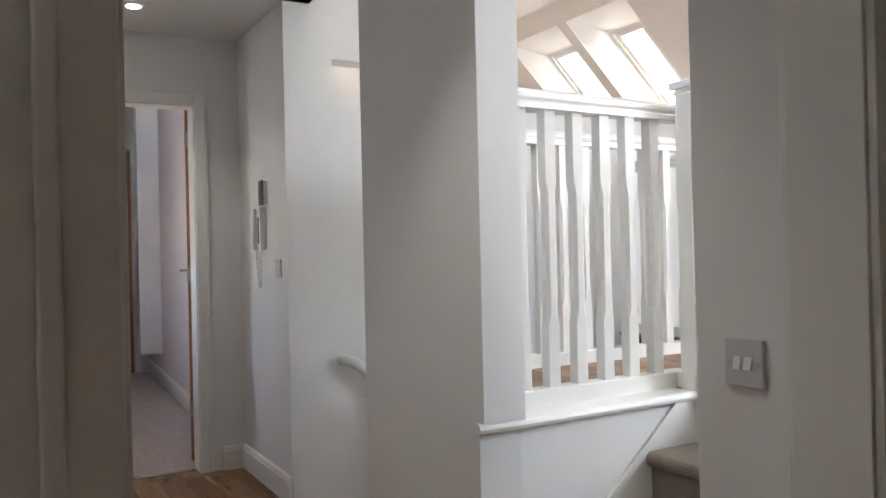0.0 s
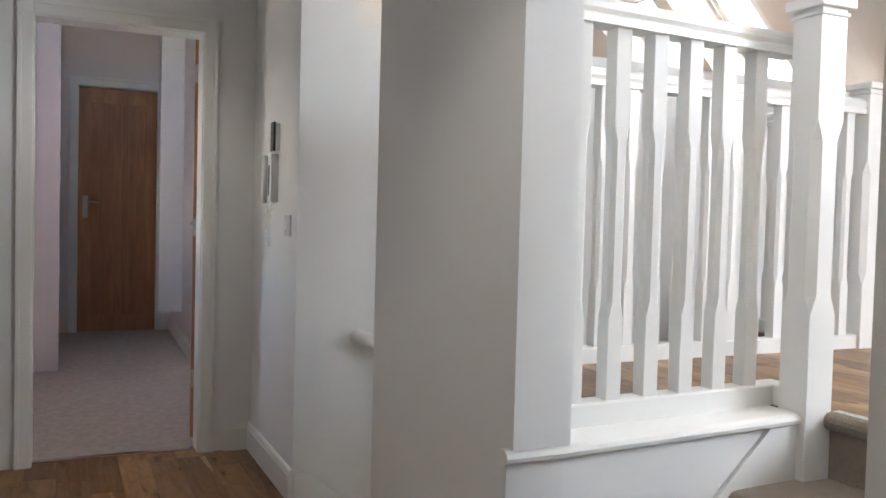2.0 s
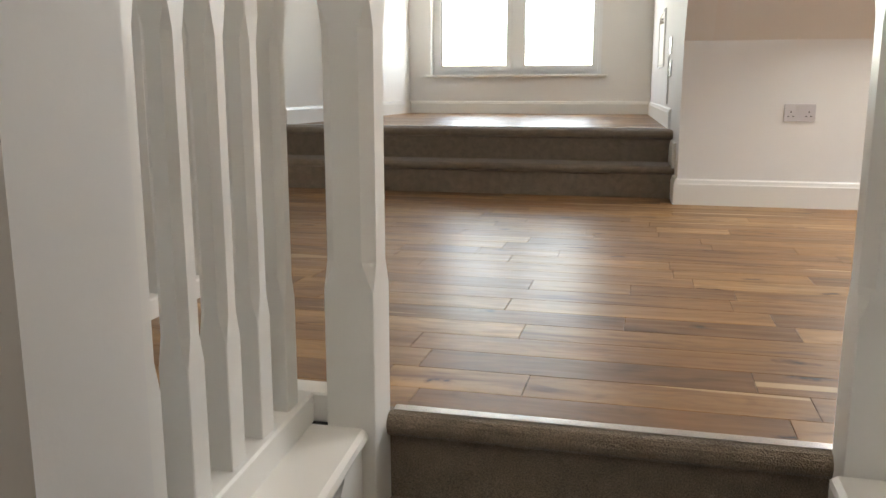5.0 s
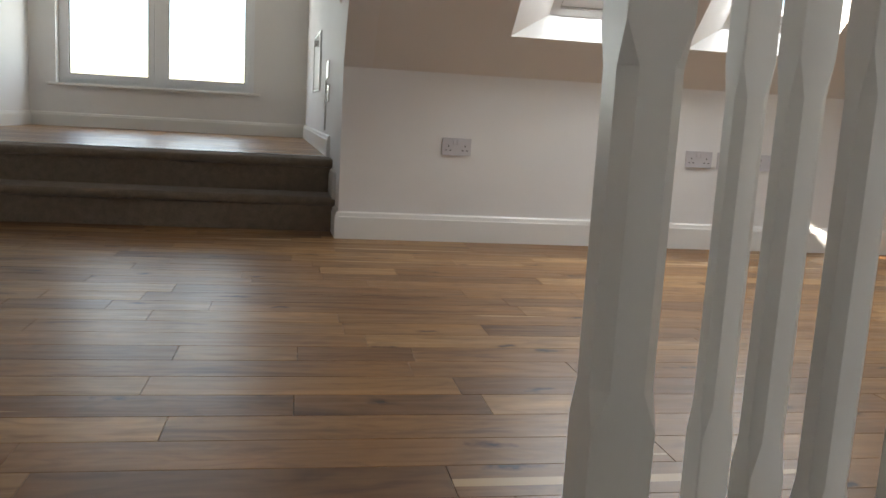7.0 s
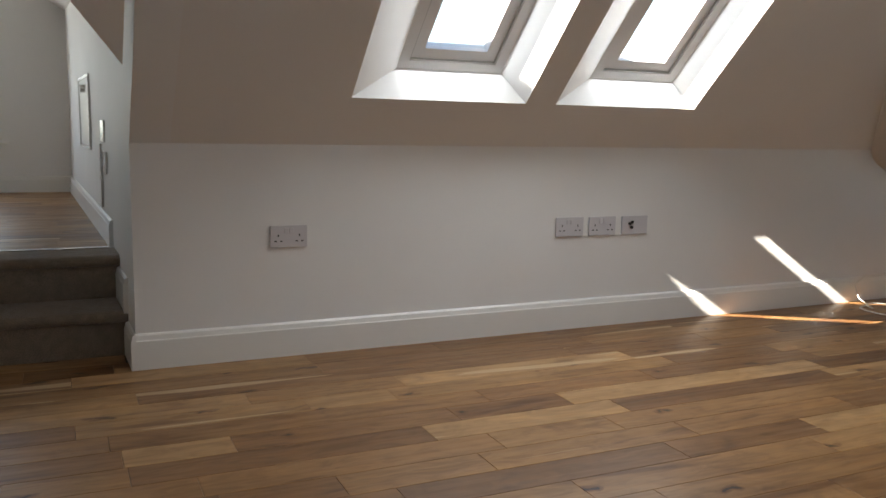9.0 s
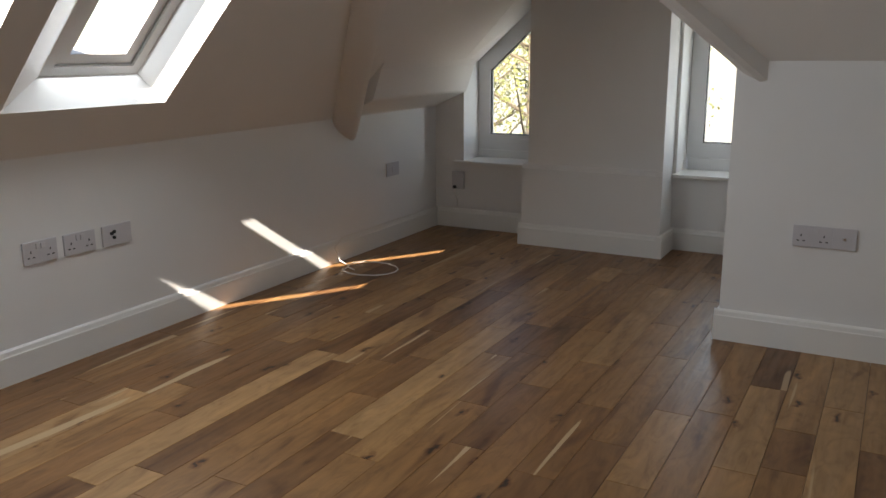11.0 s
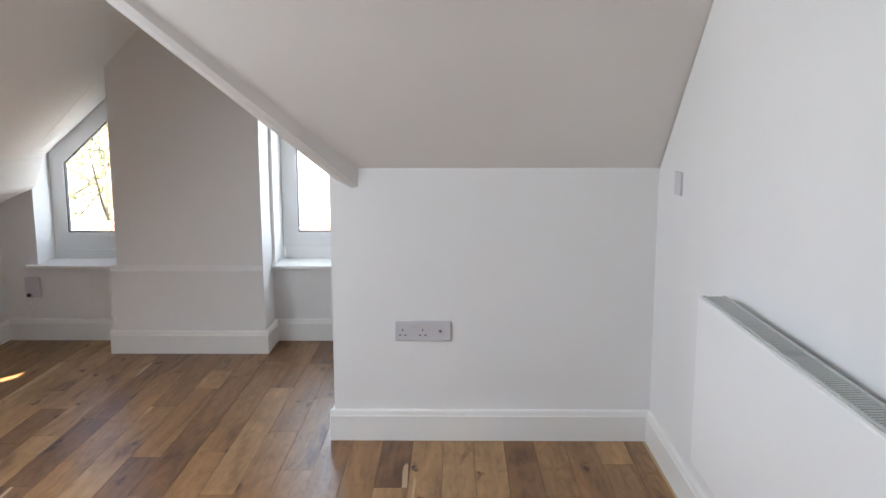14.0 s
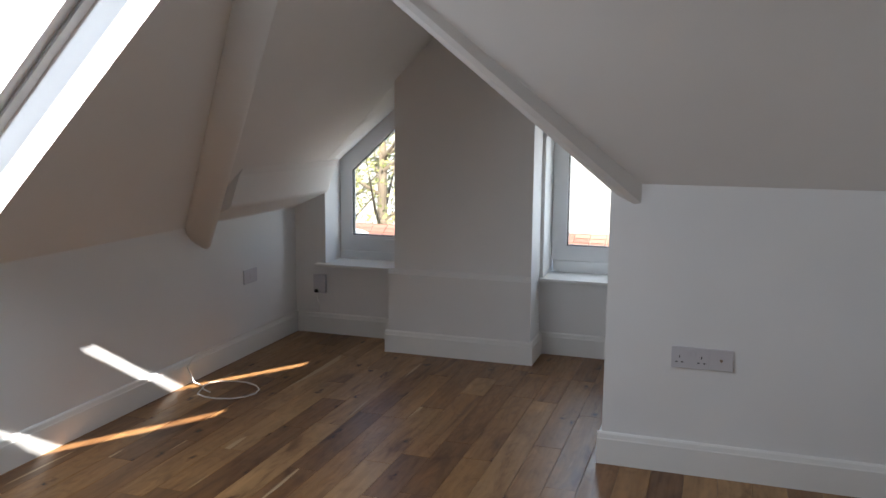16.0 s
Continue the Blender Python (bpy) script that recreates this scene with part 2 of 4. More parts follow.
def tube(bm, pts, r, seg=8, closed=False):
    """A round bar along a line of points."""
    rings = []
    n = len(pts)
    pts = [Vector(p) for p in pts]
    up = Vector((0.13, 0.21, 1)).normalized()
    for i, p in enumerate(pts):
        a = pts[(i - 1) % n] if (i or closed) else p
        c = pts[(i + 1) % n] if (i < n - 1 or closed) else p
        d = (c - a).normalized()
        s = d.cross(up)
        s = s.normalized() if s.length > 1e-4 else d.orthogonal().normalized()
        w = s.cross(d)
        rr = r[i] if isinstance(r, (list, tuple)) else r
        rings.append([bm.verts.new(p + (s * math.cos(k * 2 * math.pi / seg) + w * math.sin(k * 2 * math.pi / seg)) * rr) for k in range(seg)])
    m = n if closed else n - 1
    for i in range(m):
        a, c = rings[i], rings[(i + 1) % n]
        for k in range(seg):
            bm.faces.new((a[k], a[(k + 1) % seg], c[(k + 1) % seg], c[k]))
    if not closed:
        bm.faces.new(list(reversed(rings[0])))
        bm.faces.new(rings[-1])
    return bm


def disc(bm, c, axis, r, h, seg=20):
    """A short round boss from c along axis."""
    axis = Vector(axis).normalized()
    return tube(bm, [Vector(c), Vector(c) + axis * h], r, seg)


def sheet(bm, us, vs, holes, put):
    """Wall or slope cells between the marks us and vs, leaving out the holes; put(u, v) gives inner and outer points."""
    for i in range(len(us) - 1):
        for j in range(len(vs) - 1):
            u0, u1, v0, v1 = us[i], us[i + 1], vs[j], vs[j + 1]
            if any(h[0] <= u0 + 1e-5 and u1 - 1e-5 <= h[1] and h[2] <= v0 + 1e-5 and v1 - 1e-5 <= h[3] for h in holes):
                continue
            q = [put(u0, v0), put(u1, v0), put(u1, v1), put(u0, v1)]
            a = [bm.verts.new(p[0]) for p in q]
            b = [bm.verts.new(p[1]) for p in q]
            bm.faces.new(a)
            bm.faces.new(list(reversed(b)))
            for k in range(4):
                bm.faces.new((a[k], b[k], b[(k + 1) % 4], a[(k + 1) % 4]))
    bmesh.ops.remove_doubles(bm, verts=bm.verts, dist=1e-5)
    bm.verts.index_update()
    seen = {}
    for f in bm.faces:
        seen.setdefault(frozenset(v.index for v in f.verts), []).append(f)
    bmesh.ops.delete(bm, geom=[f for fs in seen.values() if len(fs) > 1 for f in fs], context='FACES_ONLY')
    bmesh.ops.recalc_face_normals(bm, faces=bm.faces)
    return bm


def finish(name, bm, mat, smooth=False):
    me = bpy.data.meshes.new(name)
    bm.to_mesh(me)
    bm.free()
    me.materials.append(mat)
    if smooth:
        for p in me.polygons:
            p.use_smooth = True
    return new(name, me)


def part(name, bm, mat, parent, label="", smooth=False):
    ob = finish(name, bm, mat, smooth)
    ob.parent = parent
    if label:
        ob["label"] = label
    return ob


def thing(name, label, category, group="", at=(0, 0, 0), rz=0):
    e = new(name)
    e.empty_display_size = 0.05
    e.matrix_basis = pose(*at, 0, 0, rz)
    return tagged(e, label, category, group)


def struct(name, bm, mat, label, category):
    return tagged(finish(name, bm, mat), label, category, "", "structure")


B = bmesh.new

# ---------- levels and planes ----------
HALL = -0.68          # hall floor below the room floor
YW = 2.25             # knee wall under the roof windows
KNEE = 0.834
PITCH = YW + KNEE     # roof slope: y + z = PITCH
XG = 1.57             # gable wall
YR = -1.345           # radiator wall
YH = -1.815           # hall face of the stair piers
BAY0, BAY1 = -5.95, -3.46
BAYZ = 0.36
CHEEK_RZ = -87.8      # turn of what hangs on the splayed bay cheek


def cheek(y):
    """x of the bay's east cheek, which splays a little inwards."""
    return BAY1 + 0.03 - 0.040 * max(0.0, y - 2.26)


YB = 6.0
TOP = 2.35

# ---------- floors ----------
bm = B()
box(bm, -3.17, 1.6, YR - 0.1, YW + 0.3, -0.2, -0.018)
box(bm, -4.10, -3.17, -0.84, YW + 0.3, -0.2, -0.018)
box(bm, -4.93, -4.10, -1.70, YW + 0.3, -0.2, -0.018)
box(bm, -5.77, -4.93, 0.22, YW + 0.3, -0.2, -0.018)
floor = struct("floor", bm, M_GRIP, "dark subfloor under oak boards of the attic room", "floor")
bm = B()
box(bm, -6.7, -2.6, -3.6, YH + 0.0, HALL - 0.2, HALL - 0.018)
box(bm, -4.0, -3.2, YH, -1.0, HALL - 0.2, HALL - 0.018)
floor_hall = struct("floor_hall", bm, M_GRIP, "dark subfloor under oak boards of the lower hall", "floor")
bm = B()
box(bm, BAY0 - 0.1, BAY1 + 0.1, 2.95, YB + 0.1, 0.1, BAYZ - 0.018)
floor_bay = struct("floor_bay", bm, M_GRIP, "raised platform floor below the bay window", "floor")
# unseen floor, carpeted dark so that little light bounces onto the jamb
bm = B()
box(bm, -2.6, 0.8, -4.4, YH, HALL - 0.2, HALL)
struct("floor_unseen_room", bm, M_CARPET, "unseen added carpet floor, dark to limit light bounced onto the door jamb", "floor")
bm = B()
prism(bm, [(-6.7, -3.2, HALL - 0.2), (-6.7, -3.2, HALL + 0.004), (-9.87, -3.2, HALL + 0.152), (-10.2, -3.2, HALL + 0.152), (-10.2, -3.2, HALL - 0.2)], (0, 1.7, 0))
struct("floor_corridor", bm, M_CARPET2, "pale pinkish fitted carpet in the corridor", "floor")

bm = B()
box(bm, -9.2, -5.9, -1.56, YW, -0.05, 0.0)
struct("floor_far", bm, M_FLOOR, "oak floor of the attic beyond the stairwell", "floor")

# ---------- walls of the attic room ----------
bm = B()
box(bm, BAY1 + 0.17, XG, YW, YW + 0.16, -0.02, KNEE)
struct("wall_north", bm, M_WALL, "low white knee wall under the roof windows", "wall")
bm = B()
box(bm, -9.2, BAY0 - 0.14, YW, YW + 0.16, -0.02, KNEE)
struct("wall_north_far", bm, M_WALL, "low white knee wall beyond the bay", "wall")

# right-hand knee wall: closes the low roof space beside the gable recess
bm = B()
prism(bm, [(0, YR, -0.02), (0, YR, 1.164), (0, 0, 1.164), (0, 0, -0.02)], (0.14, 0, 0))
box(bm, 0.14, XG, -0.14, 0.0, -0.02, 1.22)
struct("wall_east", bm, M_WALL, "white knee wall with its return into the gable recess", "wall")

# radiator wall, up to the slope
bm = B()
prism(bm, [(0.14, YR, -0.02), (0.14, YR, 1.02), (-1.262, YR, TOP), (-3.17, YR, TOP), (-3.17, YR, -0.3)], (0, -0.12, 0))
struct("wall_south", bm, M_WALL, "plain white full-height wall behind the radiator", "wall")

# gable wall with two windows beside the chimney breast
GX1 = 1.95
bm = B()
box(bm, XG, GX1, -0.3, 2.55, -0.3, 0.462)
box(bm, XG, GX1, -0.3, 0.015, 0.462, 1.5)
box(bm, XG, GX1, 0.575, 1.485, 0.462, 2.5)
box(bm, XG, GX1, 2.03, 2.55, 0.462, 1.3)
struct("wall_gable", bm, M_WALL, "white gable wall with two raked window openings", "wall")
bm = B()
prism(bm, [(1.382, 2.008, PITCH - 2.008), (1.382, 1.487, PITCH - 1.487), (GX1, 1.487, 1.64), (GX1, 2.03, 1.174)], (0, 0.09, 0.09))
struct("trim_window_head", bm, M_CEIL, "splayed white plaster head over the gable window", "window head")

bm = B()
box(bm, 1.325, XG, 0.595, 1.445, 0.50, 2.2)
prism(bm, [(1.285, 0.585, -0.02), (1.285, 0.585, 0.487), (1.325, 0.597, 0.513), (1.57, 0.597, 0.513), (1.57, 0.585, -0.02)], (0, 0.885, 0))
struct("chimney_breast", bm, M_WALL, "white plastered chimney breast with a thicker lower part", "chimney breast")

# slopes
def on_slope(u, v):
    """u along x, v the drop-side y; inner and outer face of the roof slope."""
    n = Vector((0, 1, 1)).normalized()
    p = Vector((u, v, PITCH - v))
    return p, p + n * RT


def on_slope_far(u, v):
    p = Vector((u, v, PITCH - v))
    return p, p + Vector((0, 1, 1)).normalized() * RT_FAR


RT = 0.17            # depth of the roof build-up
RT_FAR = 0.17         # and of the slope beyond the bay
SK_TOP, SK_BOT = 0.86, 2.07
SKY_X = ((-2.66, -1.915), (-1.772, -1.04))
SKY_X2 = ((-7.93, -7.24), (-7.13, -6.46))
yt = PITCH - TOP
bm = B()
sheet(bm, [BAY1 + 0.17, *SKY_X[0], *SKY_X[1], -1.0], [yt, SK_TOP, SK_BOT, YW], [(*s, SK_TOP, SK_BOT) for s in SKY_X], on_slope)
sheet(bm, [-1.0, 1.38, XG], [yt, 1.485, 2.01, YW], [(1.38, XG, 1.485, 2.01)], on_slope)
struct("ceiling_slope_north", bm, M_CEIL, "sloping white ceiling pierced by two roof windows", "ceiling")
bm = B()
sheet(bm, [-9.2, *SKY_X2[0], *SKY_X2[1], BAY0 - 0.14], [yt, SK_TOP, SK_BOT, YW], [(*s, SK_TOP, SK_BOT) for s in SKY_X2], on_slope_far)
# slope above the pitched mouth of the bay
for xe, sg in ((BAY1, -1), (BAY0, 1)):
    xm = xe + sg * (TOP - 1.09) / 1.13
    prism(bm, [on_slope(xe, 1.994)[0], on_slope(xm, yt)[0], on_slope(xe, yt)[0]], Vector((0, 1, 1)).normalized() * 0.1)
struct("ceiling_slope_north_far", bm, M_CEIL, "sloping white ceiling beyond the bay, with two roof windows", "ceiling")
bm = B()
prism(bm, [(0.14, YR - 0.12, 1.033), (0.14, -0.14, 1.033), (0, 0, 1.164), (-1.0, 0.96, 2.104), (-1.262, 0.734, TOP), (-1.262, YR - 0.12, TOP)], Vector((0.94, 0, 1)).normalized() * 0.1)
struct("ceiling_slope_east", bm, M_CEIL, "sloping white ceiling above the knee wall", "ceiling")
bm = B()
prism(bm, [(0, 0, 1.17), (GX1, 0, 1.17), (GX1, 0.96, 2.125), (-1.0, 0.96, 2.11)], Vector((0, -0.97, 1)).normalized() * 0.1)
struct("ceiling_slope_recess", bm, M_CEIL, "sloping white ceiling of the gable recess", "ceiling")
bm = B()
box(bm, -9.2, GX1, -1.97, yt + 0.3, TOP, TOP + 0.1)
struct("ceiling", bm, M_CEIL, "flat white ceiling along the top of the roof", "ceiling")

# ---------- bay ----------
EAVE = 1.62
bx = (BAY0 + BAY1) / 2
bm = B()
prism(bm, [(BAY1, YW, -0.02), (BAY1, YW, KNEE), (BAY1, yt, TOP), (BAY1, YB + 0.2, TOP), (BAY1, YB + 0.2, -0.02)], (0.14, 0, 0))
for v in bm.verts:
    v.co.x += cheek(v.co.y) - BAY1
struct("wall_bay_east", bm, M_WALL, "white cheek wall of the bay", "wall")
bm = B()
prism(bm, [(BAY0, YW, -0.02), (BAY0, YW, KNEE), (BAY0, yt, TOP), (BAY0, YB + 0.2, TOP), (BAY0, YB + 0.2, -0.02)], (-0.14, 0, 0))
struct("wall_bay_west", bm, M_WALL, "white cheek wall of the bay behind the radiator", "wall")
WX0, WX1, WZ0, WZ1 = -5.73, -4.05, 0.735, 1.95
bm = B()
sheet(bm, [BAY0 - 0.2, WX0, WX1, BAY1 + 0.2], [0.1, WZ0, WZ1, 2.6], [(WX0, WX1, WZ0, WZ1)],
      lambda u, v: (Vector((u, YB, v)), Vector((u, YB + 0.28, v))))
struct("wall_bay_north", bm, M_WALL, "white end wall of the bay around its window", "wall")
bm = B()
rise = (bx - BAY0) * 0.62
for xe in (BAY0, BAY1):
    prism(bm, [(xe, YB + 0.1, EAVE), (bx, YB + 0.1, EAVE + rise), (bx, PITCH - EAVE - rise, EAVE + rise), (xe, PITCH - EAVE, EAVE)], (0, 0, 0.1))
struct("ceiling_bay", bm, M_CEIL, "pitched white ceiling of the bay", "ceiling")

# ---------- hall, stair piers, corridor ----------
HC = 1.68             # hall ceiling
bm = B()
box(bm, -4.835, -4.022, YH + 0.007, -1.67, HALL - 0.02, TOP)
box(bm, -4.022, -3.995, YH + 0.007, -1.67, 0.0, TOP)
struct("wall_pier_west", bm, M_WALL, "white wall pier beside the short stair", "wall")
bm = B()
box(bm, -3.18, -2.85, YH, YR - 0.12, HALL - 0.02, TOP)
box(bm, -2.85, 0.8, YH, YH + 0.14, HALL - 0.02, HC)
struct("wall_pier_east", bm, M_WALL, "white wall pier carrying a light switch", "wall")
bm = B()
sheet(bm, [-3.3, -2.79, -2.02, YH + 0.14], [HALL - 0.02, HALL + 2.0, HC], [(-2.79, -2.02, HALL - 0.02, HALL + 2.0)],
      lambda u, v: (Vector((-6.6, u, v)), Vector((-6.74, u, v))))
struct("wall_hall_west", bm, M_WALL, "white hall wall with the doorway to the corridor", "wall")
bm = B()
box(bm, -6.6, -5.77, -1.80, -1.56, -3.3, TOP)
struct("wall_phone", bm, M_WALL, "white hall wall carrying the entry phone", "wall")
bm = B()
box(bm, -5.90, -5.77, -1.56, YW, -3.3, 1.235)
box(bm, -5.90, -5.77, -1.56, -1.25, 1.425, TOP)
struct("wall_stairwell", bm, M_WALL, "low white wall along the stairwell", "wall")
bm = B()
box(bm, -6.74, -2.7, -3.45, -3.3, HALL - 0.02, HC)
struct("wall_hall_south", bm, M_WALL, "plain white wall along the hall", "wall")
bm = B()
sheet(bm, [-4.5, -2.933, -1.925, YH], [HALL - 0.02, HALL + 2.02, HC], [(-2.933, -1.925, HALL - 0.02, HALL + 2.02)],
      lambda u, v: (Vector((-2.72, u, v)), Vector((-2.85, u, v))))
struct("wall_hall_east", bm, M_WALL, "white wall with the open doorway into the hall", "wall")
# unseen walls closing the room, coloured dark to keep the door jamb dim
bm = B()
box(bm, 0.8, 0.94, -4.5, YH + 0.14, HALL - 0.02, HC)
box(bm, -2.85, 0.94, -4.64, -4.5, HALL - 0.02, HC)
struct("wall_unseen_room", bm, M_BOUNCE_DARK, "unseen added walls, dark brown to dim the door jamb", "wall")
bm = B()
box(bm, -6.74, 0.94, -4.64, -1.67, HC, HC + 0.1)
struct("ceiling_hall", bm, M_CEIL, "flat white hall ceiling", "ceiling")
bm = B()
box(bm, -10.2, -6.74, -1.80, -1.66, HALL - 0.02, 1.95)
struct("wall_corridor_north", bm, M_PINK, "white corridor walls with a pinkish cast", "wall")
bm = B()
box(bm, -10.2, -7.75, -3.3, -2.95, HALL - 0.02, 1.95)
box(bm, -7.75, -7.1, -3.3, -2.95, HALL - 0.02, 0.25)
box(bm, -7.75, -7.1, -3.3, -2.95, 0.85, 1.95)
box(bm, -7.1, -6.74, -3.3, -2.95, HALL - 0.02, 1.95)
box(bm, -8.9, -8.5, -2.95, -2.66, HALL - 0.02, 1.95)
struct("wall_corridor_south", bm, M_PINK, "white corridor walls with a pinkish cast", "wall")
bm = B()
box(bm, -10.2, -10.03, -2.8, -1.7, HALL - 0.2, 1.95)
sheet(bm, [-3.3, -2.56, -1.90, -1.6], [HALL - 0.02, 1.495, 1.95], [(-2.56, -1.90, HALL - 0.02, 1.495)],
      lambda u, v: (Vector((-9.87, u, v)), Vector((-10.0, u, v))))
struct("wall_corridor_end", bm, M_PINK, "white corridor walls with a pinkish cast", "wall")
bm = B()
box(bm, -10.2, -6.74, -3.3, -1.58, 1.93, 2.03)
struct("ceiling_corridor", bm, M_CEIL, "flat white corridor ceiling", "ceiling")
# shell of the far side of the attic and the stairwell
bm = B()
box(bm, -9.34, -9.2, -1.97, YW + 0.16, -0.3, TOP + 0.1)
box(bm, -9.2, -6.6, -1.78, -1.64, -0.2, TOP)
box(bm, -6.6, -4.8, -1.80, -1.67, HC, TOP)
struct("wall_west", bm, M_WALL, "plain white walls closing the far attic", "wall")
bm = B()
box(bm, -5.77, -4.90, 0.22, 0.34, -3.3, -0.2)
box(bm, -4.93, -4.80, -1.70, 0.34, -3.3, -0.2)
box(bm, -6.0, -4.8, -1.96, 0.5, -3.4, -3.3)
box(bm, -6.0, -4.8, -1.96, YH + 0.01, -3.3, HALL - 0.2)
struct("wall_stairwell_lower", bm, M_WALL, "white walls round the descending stair", "wall")
bm = B()
prism(bm, [(-4.16, -1.67, HALL - 0.02), (-4.022, -1.67, HALL - 0.02), (-4.08, -0.86, HALL - 0.02), (-4.16, -0.86, HALL - 0.02)], (0, 0, 0.669))
struct("wall_stair_west", bm, M_WALL, "white plastered side wall of the short stair", "wall")
for nm, args in (("wall_stair_east", (-3.255, -3.17, -1.46, -0.85, HALL - 0.02, -0.03)),):
    bm = B()
    box(bm, *args)
    struct(nm, bm, M_WALL, "white plastered side wall of the short stair", "wall")


# ---------- skirting ----------
def skirting(name, runs, h=0.135, z=0.0):
    """runs: start, end, and the outward normal."""
    bm = B()
    for (x0, y0), (x1, y1), n, *zz in runs:
        zb = zz[0] if zz else z
        n = Vector((*n, 0))
        prof = ((0, 0), (0.018, 0), (0.018, h * 0.80), (0.0155, h * 0.83), (0.0125, h * 0.95), (0.006, h), (0, h))
        ze = zz[1] if len(zz) > 1 else zb
        a = [Vector((x0, y0, zb + q)) + n * p for p, q in prof]
        prism(bm, a, (x1 - x0, y1 - y0, ze - zb))
    return struct(name, bm, M_GLOSS, "moulded white painted skirting board", "skirting board")


skirting("baseboard_room", [
    ((cheek(YW), YW), (XG, YW), (0, -1)), ((0, YR), (0, 0.018), (-1, 0)), ((0, 0), (XG, 0), (0, 1)),
    ((XG, 0.018), (XG, 0.585), (-1, 0)), ((XG, 1.47), (XG, YW - 0.018), (-1, 0)),
    ((1.285, 0.567), (1.285, 1.488), (-1, 0)), ((1.285, 0.585), (XG, 0.585), (0, -1)), ((1.285, 1.47), (XG, 1.47), (0, 1)),
    ((-3.1, YR), (-0.018, YR), (0, 1)), ((-5.77, 0.3), (-5.77, YW), (1, 0)), ((cheek(YW), YW - 0.018), (cheek(2.5), 2.5), (-1, 0))])
skirting("baseboard_bay", [((BAY0, YB), (BAY1, YB), (0, -1)), ((cheek(2.95), 2.95), (cheek(YB), YB), (-1, 0)), ((BAY0, 2.95), (BAY0, YB), (1, 0))], 0.12, BAYZ)
skirting("baseboard_step", [((cheek(2.45), 2.45), (cheek(2.955), 2.955), (-1, 0)), ((BAY0, 2.45), (BAY0, 2.955), (1, 0))], 0.14, 0.17)
skirting("baseboard_hall", [((-6.6, -1.93), (-6.6, -1.80), (1, 0)), ((-6.6, -1.80), (-5.77, -1.80), (0, -1)),
                            ((-6.6, -3.3), (-2.85, -3.3), (0, 1))], 0.13, HALL)
skirting("baseboard_corridor", [((-9.87, -1.80), (-6.74, -1.80), (0, -1), HALL + 0.152, HALL), ((-9.87, -2.95), (-6.74, -2.95), (0, 1), HALL + 0.152, HALL)], 0.12, HALL)


# ---------- steps ----------
def carpet_steps(name, label, noses, x0, x1, foot):
    """noses: y and z of each nosing, from the top; the carpet wraps over rounded nosings."""
    st = thing(name, label, "steps")
    for (y, z, depth, low) in noses:
        bm = B()
        prof = [(y + depth, z), (y + 0.01, z)]
        for k in range(7):
            a = math.pi / 2 + k * math.pi / 6
            prof.append((y + 0.012 + 0.024 * math.cos(a), z - 0.024 + 0.024 * math.sin(a)))
        prof += [(y + 0.012, z - 0.055), (y + 0.014, low), (y + depth, low)]
        prism(bm, [(x0, p, q) for p, q in prof], (x1 - x0, 0, 0))
        part("step", bm, M_CARPET, st)
    return st


carpet_steps("hall_steps", "four taupe carpeted steps rising from hall to attic room",
             [(-0.87, 0.004, 0.03, -0.17), (-1.17, -0.17, 0.32, -0.34), (-1.42, -0.34, 0.27, -0.51), (-1.66, -0.51, 0.26, -0.68)], -4.085, -3.256, HALL)
carpet_steps("bay_steps", "two wide taupe carpeted steps up to the bay", [(2.72, 0.36, 0.24, 0.18), (2.46, 0.18, 0.3, -0.015)], BAY0, BAY1 + 0.02, 0)
carpet_steps("descending_stair", "taupe carpeted stair descending beside the stairwell wall",
             [(-2.03 + 0.24 * k, HALL - 0.19 * k, -0.26, HALL - 0.19 * k - 0.19) for k in range(1, 9)], -5.75, -4.95, -3)

bm = B()
prism(bm, [(-5.768, -1.80, HALL + 0.13), (-5.768, -1.74, HALL + 0.12), (-5.768, 0.2, HALL - 1.42), (-5.768, 0.2, HALL - 1.75), (-5.768, -1.80, HALL - 0.25)], (0.018, 0, 0))
tagged(finish("trim_string_descending", bm, M_GLOSS), "white painted sloping string of the descending stair", "stair string", "", "structure")

# thin metal edge strips at the floor edges
def edge_strip(name, label, x0, x1, y0, y1, z):
    bm = B()
    box(bm, x0, x1, y0, y1, z, z + 0.006, 0.0015)
    return tagged(finish(name, bm, M_CHROME), label, "threshold strip", "", "structure")


edge_strip("trim_room_edge", "bright metal strip along the top of the carpeted steps", -4.03, -3.22, -0.855, -0.83, 0.0)
edge_strip("trim_bay_edge", "bright metal strip along the bay platform edge", BAY0, BAY1 - 0.02, 2.93, 2.955, BAYZ)
edge_strip("trim_corridor", "bright metal strip where oak meets corridor carpet", -6.70, -6.66, -2.79, -2.02, HALL)

# boards along the floor edge beside the stair
def sill_board(name, x0, x1, y0, y1, z, label, skew=0.0):
    bm = B()
    g = 1 if x1 > x0 else -1
    prof = [(x0, z - 0.03), (x1 - g * 0.012, z - 0.03), (x1 - g * 0.003, z - 0.024), (x1, z - 0.015), (x1 - g * 0.003, z - 0.006), (x1 - g * 0.012, z), (x0, z)]
    prism(bm, [(p, y0, q) for p, q in prof], (skew, y1 - y0, 0))
    return tagged(finish(name, bm, M_GLOSS), label, "sill board", "", "structure")


sill_board("trim_sill_west", -4.235, -3.993, -1.669, -0.945, 0.0, "wide white painted board capping the stair wall", -0.055)
sill_board("trim_sill_nosing", -4.0215, -3.99, -1.824, -1.67, 0.0, "white painted nosing under the wall pier")
